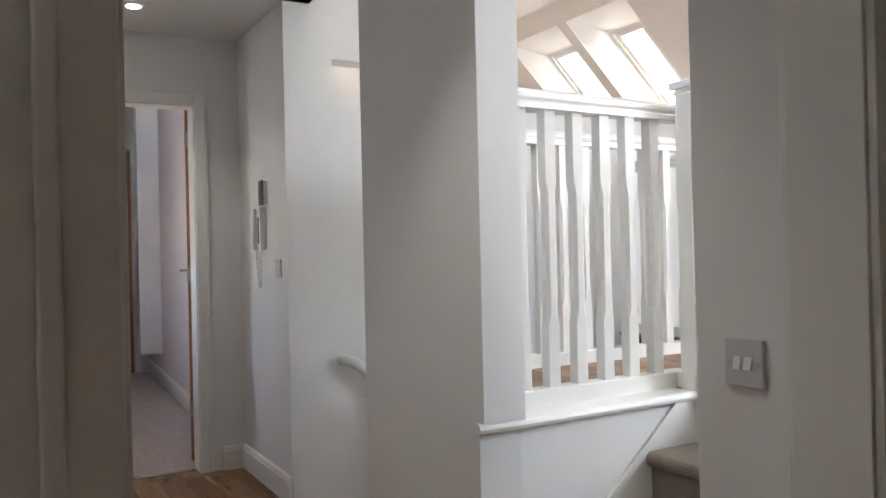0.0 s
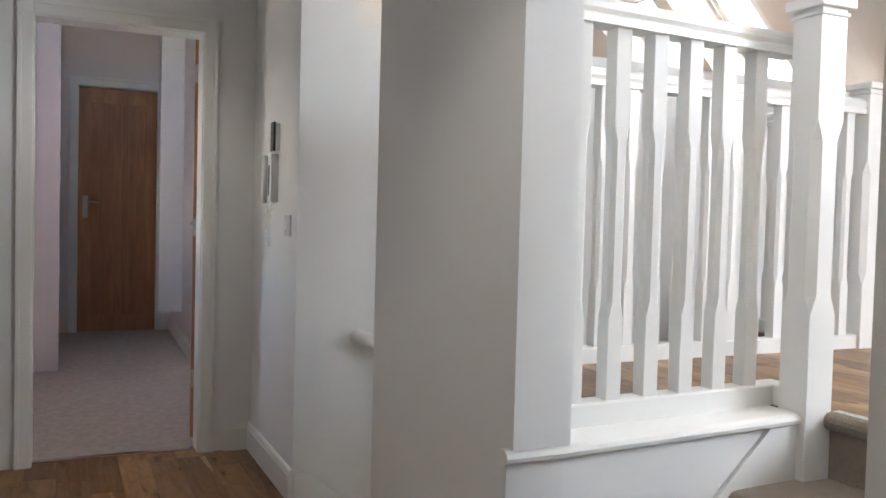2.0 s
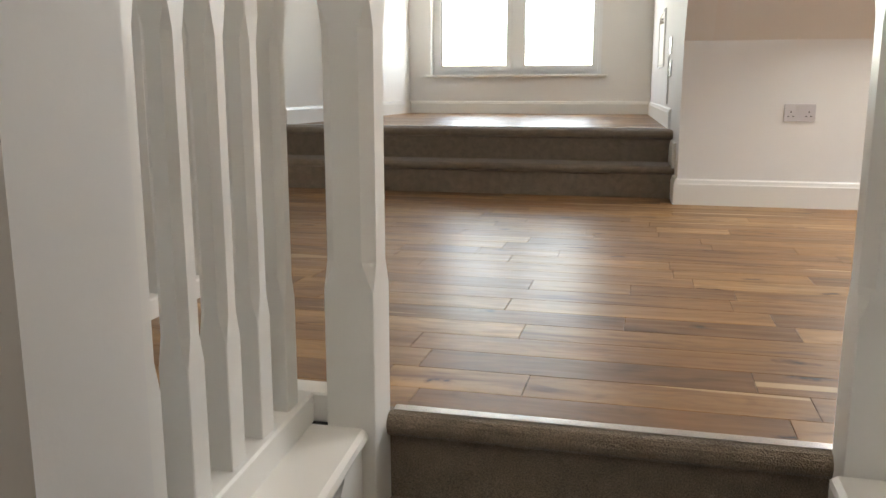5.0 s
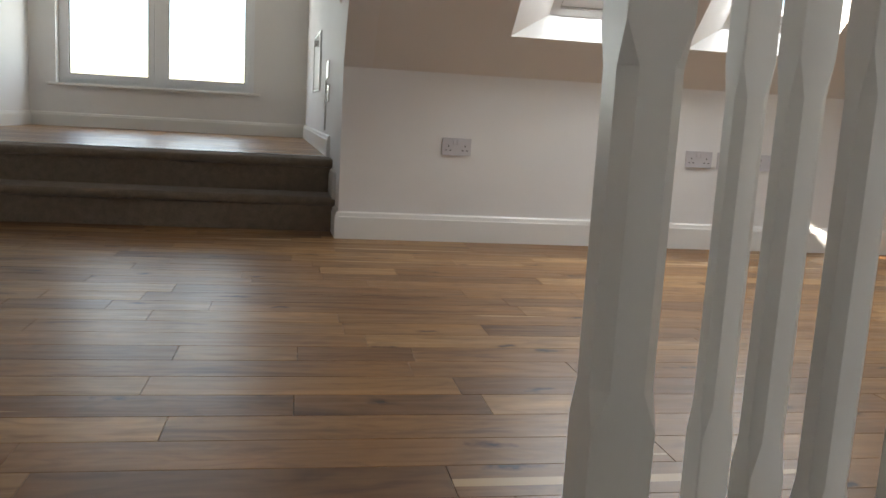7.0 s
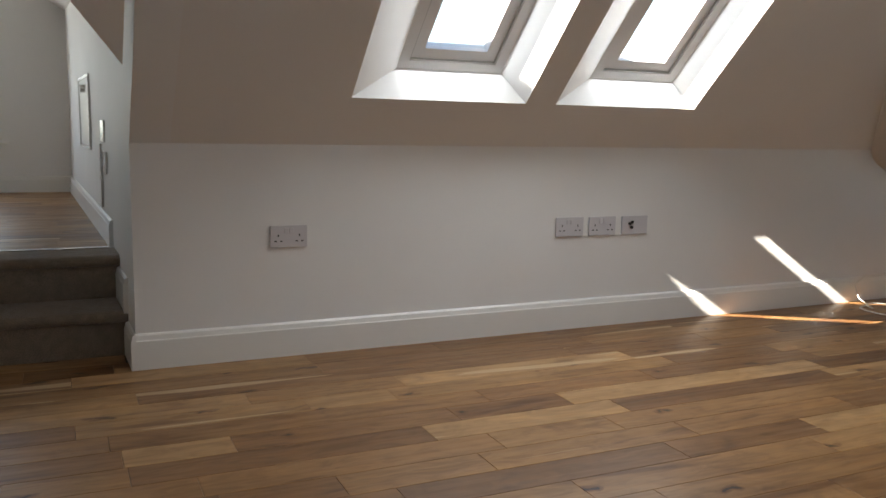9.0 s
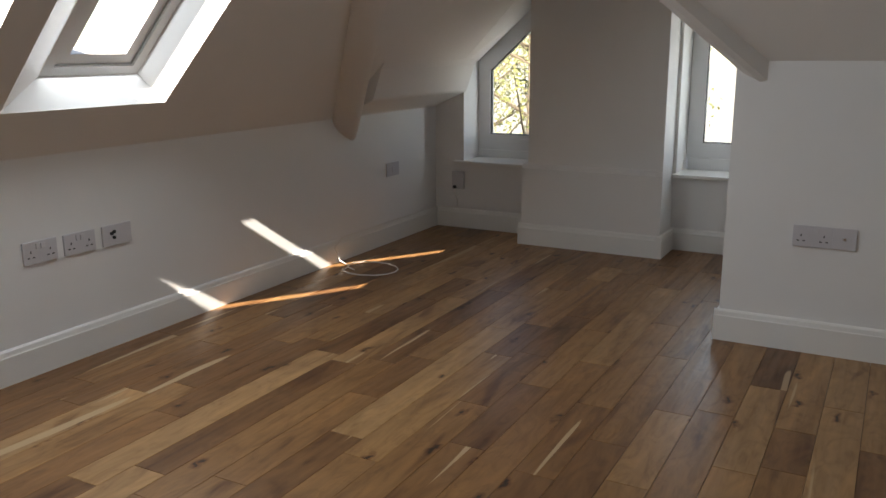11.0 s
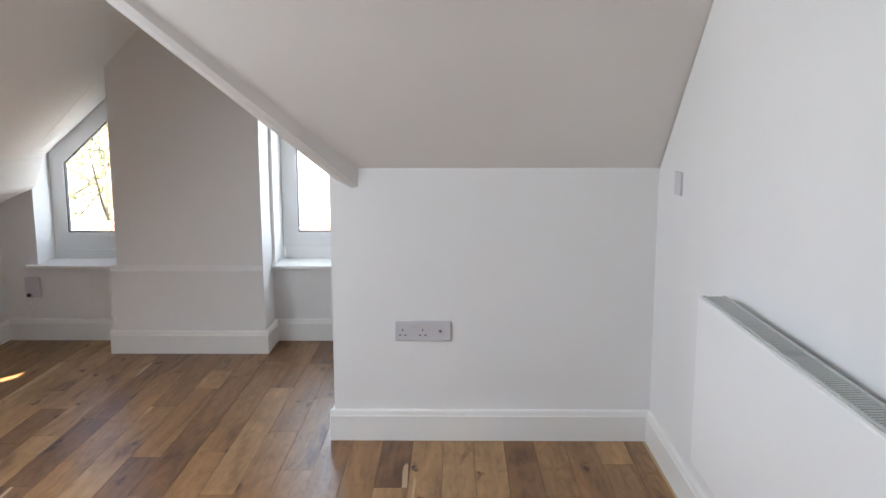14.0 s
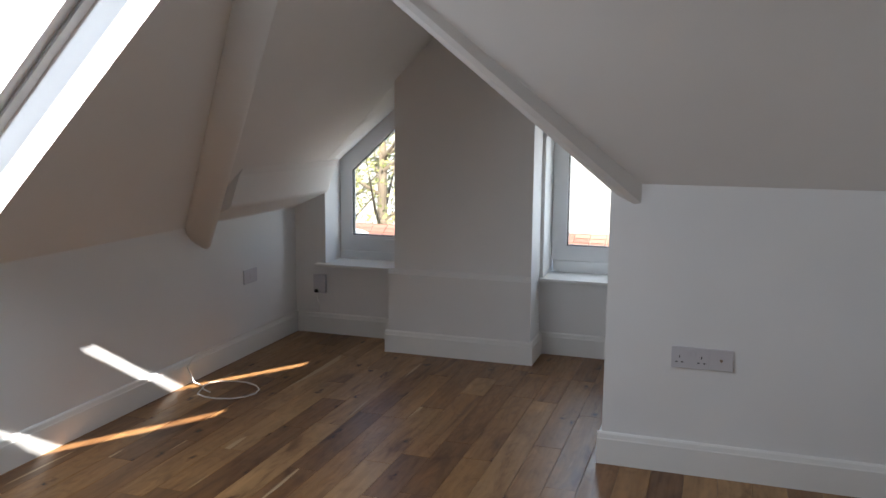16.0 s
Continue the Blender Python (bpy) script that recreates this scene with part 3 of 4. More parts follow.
s2 = sill_board("trim_sill_east", -3.05, -3.29, -1.46, -0.945, 0.0, "white painted board capping the stair wall")
# sloping string along the stair wall
for nm, xs, lean in (("trim_string_west", -4.021, -0.0716), ("trim_string_east", -3.268, 0.0)):
    bm = B()
    prism(bm, [(xs + lean * (y + 1.67), y, z) for y, z in ((-0.91, -0.031), (-1.04, -0.031), (-1.67, -0.565), (-1.67, -0.68), (-0.91, -0.68))], (0.012, 0, 0))
    tagged(finish(nm, bm, M_GLOSS), "white painted sloping stair string", "stair string", "", "structure")


# ---------- balustrades ----------
def chamfered(bm, w, levels, cx=0.0, cy=0.0):
    """A square post whose corners are cut by the given amount at each level."""
    rings = []
    for z, c in levels:
        h = w / 2
        c = max(c, 0.0015)
        rings.append([bm.verts.new((cx + x, cy + y, z)) for x, y in
                      ((h, -h + c), (h, h - c), (h - c, h), (-h + c, h), (-h, h - c), (-h, -h + c), (-h + c, -h), (h - c, -h))])
    for a, b in zip(rings, rings[1:]):
        for k in range(8):
            bm.faces.new((a[k], a[(k + 1) % 8], b[(k + 1) % 8], b[k]))
    bm.faces.new(list(reversed(rings[0])))
    bm.faces.new(rings[-1])
    return bm


def baluster_mesh():
    bm = chamfered(B(), 0.042, [(0.045, 0.0), (0.245, 0.0), (0.285, 0.0105), (0.66, 0.0105), (0.70, 0.0), (0.93, 0.0)])
    me = bpy.data.meshes.new("baluster")
    bm.to_mesh(me)
    bm.free()
    me.materials.append(M_GLOSS)
    return me


BALUSTER = baluster_mesh()
RAIL = ((-0.033, 0.0), (0.033, 0.0), (0.033, 0.018), (0.026, 0.024), (0.031, 0.034), (0.031, 0.046), (0.024, 0.056), (0.012, 0.062),
        (-0.012, 0.062), (-0.024, 0.056), (-0.031, 0.046), (-0.031, 0.034), (-0.026, 0.024), (-0.033, 0.018))
RZ = 0.922


def rail_run(name, prof, p0, p1, z, parent):
    d = Vector((p1[0] - p0[0], p1[1] - p0[1], 0))
    s = Vector((d.y, -d.x, 0)).normalized()
    bm = B()
    prism(bm, [Vector((p0[0], p0[1], z + q)) + s * p for p, q in prof], d)
    return part(name, bm, M_GLOSS, parent)


BASE = ((-0.031, 0.0), (0.031, 0.0), (0.031, 0.05), (0.027, 0.054), (-0.027, 0.054), (-0.031, 0.05))


def newel(parent, x, y, z0=0.0, w=0.09):
    bm = chamfered(B(), w, [(z0, 0.0), (0.25, 0.0), (0.30, 0.02), (0.69, 0.02), (0.74, 0.0), (1.02, 0.0)], x, y)
    p = part("newel_post", bm, M_GLOSS, parent)
    bm = B()
    for a, b, z, zz in ((0.05, 0.05, 1.0, 1.012), (0.06, 0.06, 1.02, 1.045)):
        box(bm, x - a, x + a, y - b, y + b, z, zz, 0.004)
    k = 0.05
    base = [bm.verts.new((x + i * k, y + j * k, 1.045)) for i, j in ((-1, -1), (1, -1), (1, 1), (-1, 1))]
    top = bm.verts.new((x, y, 1.063))
    for i in range(4):
        bm.faces.new((base[i], base[(i + 1) % 4], top))
    part("cap", bm, M_GLOSS, p)
    return p


def balusters(parent, spots):
    for x, y in spots:
        ob = new("baluster", BALUSTER)
        ob.parent = parent
        ob.location = (x, y, 0)


def xb(y):
    """Centre line of the balustrade, a few degrees off the room's axis."""
    return -4.150 - 0.07 * (y + 1.47)


bal_w = thing("balustrade_beside_stair", "white painted balustrade with chamfered balusters beside the steps", "balustrade")
newel(bal_w, -4.08, -0.90, -0.5)
rail_run("handrail", RAIL, (xb(-1.67), -1.67), (xb(-0.87), -0.87), RZ, bal_w)
rail_run("base_rail", BASE, (xb(-1.67), -1.67), (xb(-0.93), -0.93), 0.0, bal_w)
rail_run("base_rail", BASE, (xb(-0.9) - 0.03, -0.90), (-4.125, -0.90), 0.0, bal_w)
balusters(bal_w, [(xb(-1.58 + 0.1145 * k), -1.58 + 0.1145 * k) for k in range(6)])

bal_e = thing("balustrade_beside_stair", "white painted balustrade with chamfered balusters by the pier", "balustrade")
newel(bal_e, -3.228, -0.90, -0.5, 0.084)
XE = -3.11
rail_run("handrail", RAIL, (XE, -1.345), (XE, -0.87), RZ, bal_e)
rail_run("base_rail", BASE, (XE, -1.345), (XE, -0.93), 0.0, bal_e)
rail_run("base_rail", BASE, (XE + 0.03, -0.90), (-3.18, -0.90), 0.0, bal_e)
balusters(bal_e, [(XE, -1.27 + 0.112 * k) for k in range(4)])

XF, YF = -4.86, 0.26
bal_f = thing("balustrade_round_stairwell", "white painted balustrade guarding the stairwell opening", "balustrade")
newel(bal_f, XF, YF)
rail_run("handrail", RAIL, (XF, -1.67), (XF, YF - 0.045), RZ, bal_f)
rail_run("base_rail", BASE, (XF, -1.67), (XF, YF - 0.045), 0.0, bal_f)
balusters(bal_f, [(XF, -1.58 + 0.115 * k) for k in range(16)])
rail_run("handrail", RAIL, (-5.77, YF), (XF - 0.045, YF), RZ, bal_f)
rail_run("base_rail", BASE, (-5.77, YF), (XF - 0.045, YF), 0.0, bal_f)
balusters(bal_f, [(XF - 0.13 - 0.115 * k, YF) for k in range(6)])

# wall handrail of the descending stair
hr = thing("wall_handrail", "white painted handrail on brackets along the stairwell wall", "handrail")
bm = tube(B(), [(-5.735, -1.555, -0.02), (-5.71, -1.55, -0.018), (-5.695, -1.52, -0.025), (-5.695, -1.48, -0.05), (-5.695, 0.1, -1.30)], 0.03, 12)
part("rail", bm, M_GLOSS, hr, "", True)
for k in (0.05, 0.8):
    y = -1.47 + k
    z = -0.08 - k * 0.79
    bm = tube(B(), [(-5.695, y, z - 0.02), (-5.70, y, z - 0.07), (-5.768, y, z - 0.085)], 0.007, 8)
    part("bracket", bm, M_CHROME, hr)


# ---------- windows ----------
def frame_bars(bm, poly, n, wide, deep):
    """A frame of bars inside a flat polygon; n points into the room."""
    pts = [Vector(p) for p in poly]
    n = Vector(n).normalized()
    c = sum(pts, Vector()) / len(pts)
    k = len(pts)
    lines = []
    for i in range(k):
        a, b = pts[i], pts[(i + 1) % k]
        d = (b - a).normalized()
        s = n.cross(d)
        if s.dot(c - a) < 0:
            s = -s
        lines.append((a + s * wide, d))
    inner = []
    for i in range(k):
        (p, d), (q, e) = lines[i - 1], lines[i]
        w = q - p
        den = d.cross(e).dot(n)
        inner.append(p + d * (w.cross(e).dot(n) / den))
    for i in range(k):
        j = (i + 1) % k
        quad = [pts[i], pts[j], inner[j], inner[i]]
        prism(bm, quad, n * deep)
    return inner


def pane(name, poly, n, parent):
    bm = B()
    prism(bm, poly, Vector(n).normalized() * 0.006)
    ob = part(name, bm, M_GLASS, parent)
    ob.visible_shadow = False
    return ob


def casement(win, poly, n, wide=0.045, sash=0.05):
    n = Vector(n).normalized()
    bm = B()
    inner = frame_bars(bm, poly, n, wide, 0.06)
    fr = part("window_frame", bm, M_PVC, win)
    bm = B()
    inner2 = frame_bars(bm, [p + n * 0.012 for p in inner], n, sash, 0.058)
    sa = part("sash", bm, M_PVC, win)
    bm = B()
    inner3 = frame_bars(bm, [p + n * 0.02 for p in inner2], n, 0.006, 0.03)
    part("seal", bm, M_GRIP, sa)
    pane("pane", [p + n * 0.015 for p in inner2], n, win)
    return inner2


# two raked gable windows
for nm, poly, sy in (("window_1", [(1.87, 2.05, 0.527), (1.87, 1.49, 0.527), (1.87, 1.49, 1.63), (1.87, 2.05, 1.125)], (1.46, 2.09)),
                     ("window_2", [(1.87, 0.02, 0.545), (1.87, 0.57, 0.545), (1.87, 0.57, 1.72), (1.87, 0.02, 1.187)], (0.02, 0.59))):
    w = thing(nm, "white framed casement window with a raked head", "window", "gable windows")
    w["kind"] = "structure"
    casement(w, poly, (-1, 0, 0), 0.055, 0.055 if nm == "window_1" else 0.04)
    bm = B()
    box(bm, 1.527, 1.81, sy[0], sy[1], 0.452, 0.472, 0.004)
    part("window_sill", bm, M_GLOSS, w)
    bm = B()
    box(bm, 1.80, 1.87, sy[0] + 0.03, sy[1] - 0.03, 0.472, poly[0][2], 0.003)
    part("sub_frame", bm, M_PVC, w)
    if nm == "window_1":
        bm = B()
        box(bm, 1.79, 1.805, 1.60, 1.70, 0.60, 0.62, 0.004)
        part("handle", bm, M_PVC, w)

# bay window: two casements side by side
w3 = thing("window_3", "white framed bay window of two tall casements", "window")
w3["kind"] = "structure"
wm = (WX0 + WX1) / 2
YG = YB + 0.16
for a, b in ((WX0, wm), (wm, WX1)):
    casement(w3, [(a, YG, WZ0), (b, YG, WZ0), (b, YG, WZ1), (a, YG, WZ1)], (0, -1, 0), 0.038, 0.047)
bm = B()
box(bm, WX0 - 0.06, WX1 + 0.06, YB - 0.035, YB + 0.12, WZ0 - 0.022, WZ0, 0.004)
part("window_sill", bm, M_GLOSS, w3)


def roof_window(name, x0, x1, group, rt, d1, splay, bar):
    """Splayed lining, frame, sash and glass set in the thickness of the roof slope."""
    w = thing(name, "white roof window set deep in the sloping ceiling", "roof window", group)
    w["kind"] = "structure"
    n = Vector((0, 1, 1)).normalized()

    def q(x, y, d):
        return Vector((x, y, PITCH - y)) + n * d
    if splay:
        for xe, sg in ((x0, 1.9), (x1, -1)):
            a = [q(xe, SK_TOP, 0.003), q(xe, SK_TOP, d1), q(xe + sg * splay, SK_TOP, d1)]
            part("lining", prism(B(), a, q(xe, SK_BOT, 0) - q(xe, SK_TOP, 0)), M_REVEAL, w)
    yt2 = SK_TOP + splay * 1.8
    yb2 = SK_BOT - splay * 0.4
    bm = B()
    xw = x0 + 1.9 * splay
    rim = [q(xw, yb2, d1), q(x1 - splay, yb2, d1), q(x1 - splay, yt2, d1), q(xw, yt2, d1)]
    inner = frame_bars(bm, rim, n, bar * 0.45, rt - d1)
    part("window_frame", bm, M_PVC, w)
    if splay:
        a = [q(x0, SK_TOP, 0.003), q(x0, SK_TOP, d1), q(x0, yt2, d1)]
        part("lining", prism(B(), a, (x1 - x0, 0, 0)), M_REVEAL, w)
        a = [q(x0, SK_BOT, 0.003), q(x0, SK_BOT, d1), q(x0, yb2, d1)]
        part("lining", prism(B(), a, (x1 - x0, 0, 0)), M_REVEAL, w)
    bm = B()
    inner2 = frame_bars(bm, [p + n * 0.012 for p in inner], n, bar * 0.55, rt - d1 - 0.02)
    part("sash", bm, M_PVC, w)
    if splay:
        bm = B()
        frame_bars(bm, [p + n * 0.008 for p in inner], n, 0.006, 0.006)
        part("seal", bm, M_GRILLE, w)
    pane("pane", [p + n * 0.02 for p in inner2], n, w)
    bm = B()
    tube(bm, [q(x0 + 0.2, SK_TOP + 0.1, d1 - 0.03), q(x1 - 0.2, SK_TOP + 0.1, d1 - 0.03)], 0.012, 8)
    part("control_bar", bm, M_CHROME, w)
    return w


for i, s in enumerate(SKY_X):
    roof_window("window_%d" % (4 + i), *s, "roof windows over the knee wall", RT, 0.11, 0.1, 0.095)
for i, s in enumerate(SKY_X2):
    roof_window("window_%d" % (6 + i), *s, "roof windows beyond the bay", RT_FAR, 0.11, 0.1, 0.07)

# ---------- boxed roof beams ----------
def beam(name, label, a, b, w, drop, round_=False):
    a, b = Vector(a), Vector(b)
    d = b - a
    s = Vector((0, 0, 1)).cross(d).normalized()
    up = d.cross(s).normalized()
    up = up if up.z > 0 else -up
    if round_:
        prof = [s * w * 1.25 + up * 0.12]
        for k in range(15):
            c, q = math.cos(math.pi * k / 14), math.sin(math.pi * k / 14)
            prof.append(s * w * 1.25 * math.copysign(abs(c) ** 0.62, c) - up * drop * abs(q) ** 0.62)
        prof.append(-s * w * 1.25 + up * 0.12)
    else:
        prof = [s * w + up * 0.12, s * w - up * drop * 0.55, s * w * 0.55 - up * drop, -s * w * 0.55 - up * drop, -s * w - up * drop * 0.55, -s * w + up * 0.12]
    bm = B()
    prism(bm, [a + p for p in prof], d)
    return tagged(finish(name, bm, M_CEIL, round_), label, "boxed beam", "", "structure")


beam("trim_beam_west", "plastered rounded hip beam on the sloping ceiling", (0.545, 2.312, 0.757), (-0.90, 0.96, 2.12), 0.066, 0.078, True)
beam("trim_beam_east", "plastered boxed valley beam on the sloping ceiling", (0.06, -0.12, 1.082), (-0.98, 0.935, 2.12), 0.042, 0.035)
bm = B()
prism(bm, [(0.42, 2.252, 0.838), (0.42, 2.02, 0.94), (0.42, 2.006, 0.955), (0.42, 1.95, 1.115), (0.42, 1.925, 1.155), (0.42, 2.252, 1.155)], (1.15, 0, 0))
struct("trim_wall_plate", bm, M_CEIL, "boxed wall plate along the recess knee wall", "boxed beam")

# ---------- doors ----------
def door_frame(name, axis_x, y0, y1, z0, z1, depth, label):
    d = thing(name, label, "door frame")
    d["kind"] = "structure"
    xa, xb = axis_x
    bm = B()
    box(bm, xb, xa, y0 - 0.03, y0, z0, z1, 0.002)
    box(bm, xb, xa, y1, y1 + 0.03, z0, z1, 0.002)
    box(bm, xb, xa, y0 - 0.03, y1 + 0.03, z1, z1 + 0.03, 0.002)
    part("lining", bm, M_GLOSS, d)
    for side, x in ((1, xa), (-1, xb)):
        bm = B()
        for (p0, p1, vertical) in ((y0, -1, True), (y1, 1, True), (0, 0, False)):
            if vertical:
                for w0, w1, t in ((0.0, 0.07, 0.014), (0.045, 0.07, 0.02)):
                    a, b = sorted((p0 + p1 * (w0 + 0.006), p0 + p1 * w1))
                    u, v = sorted((x, x + side * t))
                    box(bm, u, v, a, b, z0, z1 + 0.07, 0.003)
            else:
                for w0, w1, t in ((0.0, 0.07, 0.014), (0.045, 0.07, 0.02)):
                    u, v = sorted((x, x + side * t))
                    box(bm, u, v, y0 - 0.005, y1 + 0.005, z1 + w0 + 0.006, z1 + w1, 0.003)
        part("architrave", bm, M_GLOSS, d)
    return d


door_frame("door_frame_1", (-6.6, -6.74), -2.76, -2.05, HALL, HALL + 1.985, 0.14, "white painted doorway frame between hall and corridor")
door_frame("door_frame_2", (-2.72, -2.85), -2.903, -1.955, HALL, HALL + 2.0, 0.13, "white painted doorway frame in shade")
door_frame("door_frame_3", (-9.87, -10.0), -2.53, -1.93, HALL + 0.1, HALL + 2.145, 0.13, "white painted frame round the oak cupboard door")


def oak_door(name, label, width, height, m):
    d = thing(name, label, "door")
    d.matrix_basis = m
    d["kind"] = "structure"
    bm = B()
    box(bm, 0, width, 0, 0.04, 0.005, height, 0.002)
    part("leaf", bm, M_DOOR, d)
    n = 7
    inner0, inner1 = 0.10, width - 0.10
    pw = (inner1 - inner0) / n
    for k in range(n):
        bm = B()
        box(bm, inner0 + k * pw + 0.004, inner0 + (k + 1) * pw - 0.004, -0.005, 0.0, 0.14, height - 0.13, 0.002)
        part("plank", bm, M_DOOR, d)
    bm = B()
    box(bm, 0.0, inner0 - 0.008, -0.007, 0, 0.005, height, 0.002)
    box(bm, inner1 + 0.008, width, -0.007, 0, 0.005, height, 0.002)
    box(bm, inner0 - 0.008, inner1 + 0.008, -0.007, 0, height - 0.12, height, 0.002)
    box(bm, inner0 - 0.008, inner1 + 0.008, -0.007, 0, 0.005, 0.13, 0.002)
    part("rail", bm, M_DOOR, d)
    bm = B()
    box(bm, 0.035, 0.075, -0.016, -0.007, 0.93, 1.11, 0.003)
    tube(bm, [(0.055, -0.012, 1.06), (0.055, -0.055, 1.06), (0.065, -0.06, 1.06), (0.155, -0.058, 1.058)], 0.009, 10)
    part("door_handle", bm, M_CHROME, d, "satin chrome lever handle on a backplate")
    for z in (0.25, 1.0, 1.75):
        bm = B()
        box(bm, width - 0.003, width + 0.006, -0.010, 0.02, z, z + 0.09, 0.001)
        part("hinge", bm, M_CHROME, d)
    return d


oak_door("door_1", "closed oak plank-effect door at the end of the corridor", 0.60, 1.985, pose(-9.885, -2.53, HALL + 0.15, 0, 0, 90))
oak_door("door_2", "oak plank-effect door standing open into the corridor", 0.70, 1.97, pose(-7.443, -1.905, HALL + 0.03, 0, 0, -12.4))

# ---------- radiators ----------
def radiator(name, label, length, height, depth, at, rz, valve_low=False):
    """Panel radiator; local x along the wall, front towards -y, back at y = 0."""
    r = thing(name, label, "radiator", "", at, rz)
    bm = B()
    box(bm, 0.004, length - 0.004, -depth, -depth + 0.02, 0, height - 0.004, 0.005)
    part("front_panel", bm, M_RAD, r)
    bm = B()
    box(bm, 0.02, length - 0.02, -0.045, -0.03, 0.02, height - 0.02, 0.004)
    part("back_panel", bm, M_RAD, r)
    for x in (0, length - 0.012):
        bm = B()
        box(bm, x, x + 0.012, -depth + 0.008, -0.022, 0.01, height - 0.002, 0.003)
        part("side_panel", bm, M_RAD, r)
    g = B()
    y0, y1 = -depth + 0.012, -0.026
    box(g, 0.008, length - 0.008, y0, y0 + 0.008, height - 0.008, height)
    box(g, 0.008, length - 0.008, y1 - 0.008, y1, height - 0.008, height)
    step = 0.0135
    k = 0
    while 0.012 + k * step < length - 0.02:
        x = 0.012 + k * step
        wide = 0.05 if k == int(0.5 * length / step) else 0.0075
        box(g, x, x + wide, y0, y1, height - 0.010, height - 0.002)
        k += 1
    part("top_grille", g, M_GRILLE, r, "pale grey slotted top grille")
    # near-black sheet that paints the shade behind the grille slots
    bm = B()
    box(bm, 0.02, length - 0.02, y0 + 0.01, y1 - 0.01, height - 0.05, height - 0.045)
    part("convector_shade", bm, M_GRIP, r)
    for x in (0.12, length - 0.16):
        bm = B()
        box(bm, x, x + 0.04, -0.032, 0.0, 0.05, height - 0.06)
        part("bracket", bm, M_RAD, r)
    return r


rad = radiator("radiator", "white double panel radiator with slotted top grille", 1.13, 0.52, 0.105, (-2.115 + 1.13, YR + 0.008, 0.335), 180)
# thin black discs on the end panel paint the shade of the vent's recess
bm = B()
disc(bm, (1.129, -0.06, 0.462), (1, 0, 0), 0.017, 0.003, 20)
disc(bm, (1.129, -0.06, 0.440), (1, 0, 0), 0.016, 0.0025, 20)
part("vent_recess_shade", bm, M_BLACK, rad)
bm = disc(B(), (1.131, -0.06, 0.463), (1, 0, 0), 0.0105, 0.012, 14)
part("vent_plug", bm, M_CHROME, rad, "chrome air vent on black discs painting a recess's shade")

rad2 = radiator("radiator", "tall white panel radiator on the bay wall, catching window light", 0.62, 0.66, 0.11, (BAY0 + 0.006, 3.82, 0.59), 90)
for z in (0.04, 0.60):
    part("valve", disc(B(), (0.0, -0.055, z), (-1, 0, 0), 0.014, 0.014, 12), M_CHROME, rad2)
for x in (0.48, 0.55):
    part("pipe", tube(B(), [(x, -0.055, 0.03), (x, -0.055, -0.07), (x, 0.0, -0.075)], 0.0075, 8), M_RAD, rad2)


# ---------- electrical plates ----------
def plate(name, label, w, kind, at, rz, group="", mat=None, h=0.086):
    """A wall plate; local x along the wall, front towards -y, centre at the origin."""
    p = thing(name, label, "socket" if "socket" in name else "wall plate", group, at, rz)
    bm = B()
    box(bm, -w / 2, w / 2, -0.009, 0.0, -h / 2, h / 2, 0.0025)
    part("faceplate", bm, mat or M_PLATE, p)
    if kind == "double":
        for sx in (-0.042, 0.042):
            # flat dark slips on the plate, painting the shade of the pin holes
            for dx, dz, a, b in ((0, 0.012 - 0.008, 0.0022, 0.0045), (-0.011, -0.018, 0.0045, 0.0022), (0.011, -0.018, 0.0045, 0.0022)):
                bm = B()
                box(bm, sx + dx - a, sx + dx + a, -0.0102, -0.0088, dz - b, dz + b)
                part("pin_slot", bm, M_HOLE, p)
        bm = B()
        box(bm, -0.019, -0.001, -0.0135, -0.008, 0.012, 0.034, 0.002)
        part("rocker", bm, mat or M_PLATE, p)
        bm = B()
        box(bm, 0.001, 0.019, -0.0135, -0.008, 0.012, 0.034, 0.002)
        part("rocker", bm, mat or M_PLATE, p)
    elif kind == "switch2":
        for sx in (-0.012, 0.012):
            bm = B()
            prism(bm, [(sx - 0.008, -0.008, -0.011), (sx - 0.008, -0.015, -0.011), (sx - 0.008, -0.0105, 0.012), (sx - 0.008, -0.008, 0.012)], (0.016, 0, 0))
            part("rocker", bm, M_RAD, p)
        for sx in (-0.032, 0.032):
            bm = B()
            disc(bm, (sx, -0.009, 0), (0, -1, 0), 0.0035, 0.0012, 10)
            part("screw", bm, M_CHROME, p)
    elif kind == "switch1":
        bm = B()
        prism(bm, [(-0.007, -0.008, -0.014), (-0.007, -0.017, -0.013), (-0.007, -0.0105, 0.014), (-0.007, -0.008, 0.014)], (0.014, 0, 0))
        part("rocker", bm, M_PVC, p)
    elif kind == "coax3":
        for dx, dz in ((-0.030, 0.008), (-0.017, 0.014), (-0.019, -0.010)):
            bm = B()
            disc(bm, (dx, -0.009, dz), (0, -1, 0), 0.0075, 0.006, 14)
            part("connector", bm, M_BLACK, p, "black aerial connector")
    elif kind == "coax1":
        bm = B()
        disc(bm, (0, -0.009, 0), (0, -1, 0), 0.006, 0.004, 14)
        part("connector", bm, M_CHROME, p)
    elif kind == "fused":
        bm = B()
        box(bm, -0.012, 0.012, -0.012, -0.008, -0.018, 0.018, 0.002)
        part("fuse_carrier", bm, M_PLATE, p)
    return p


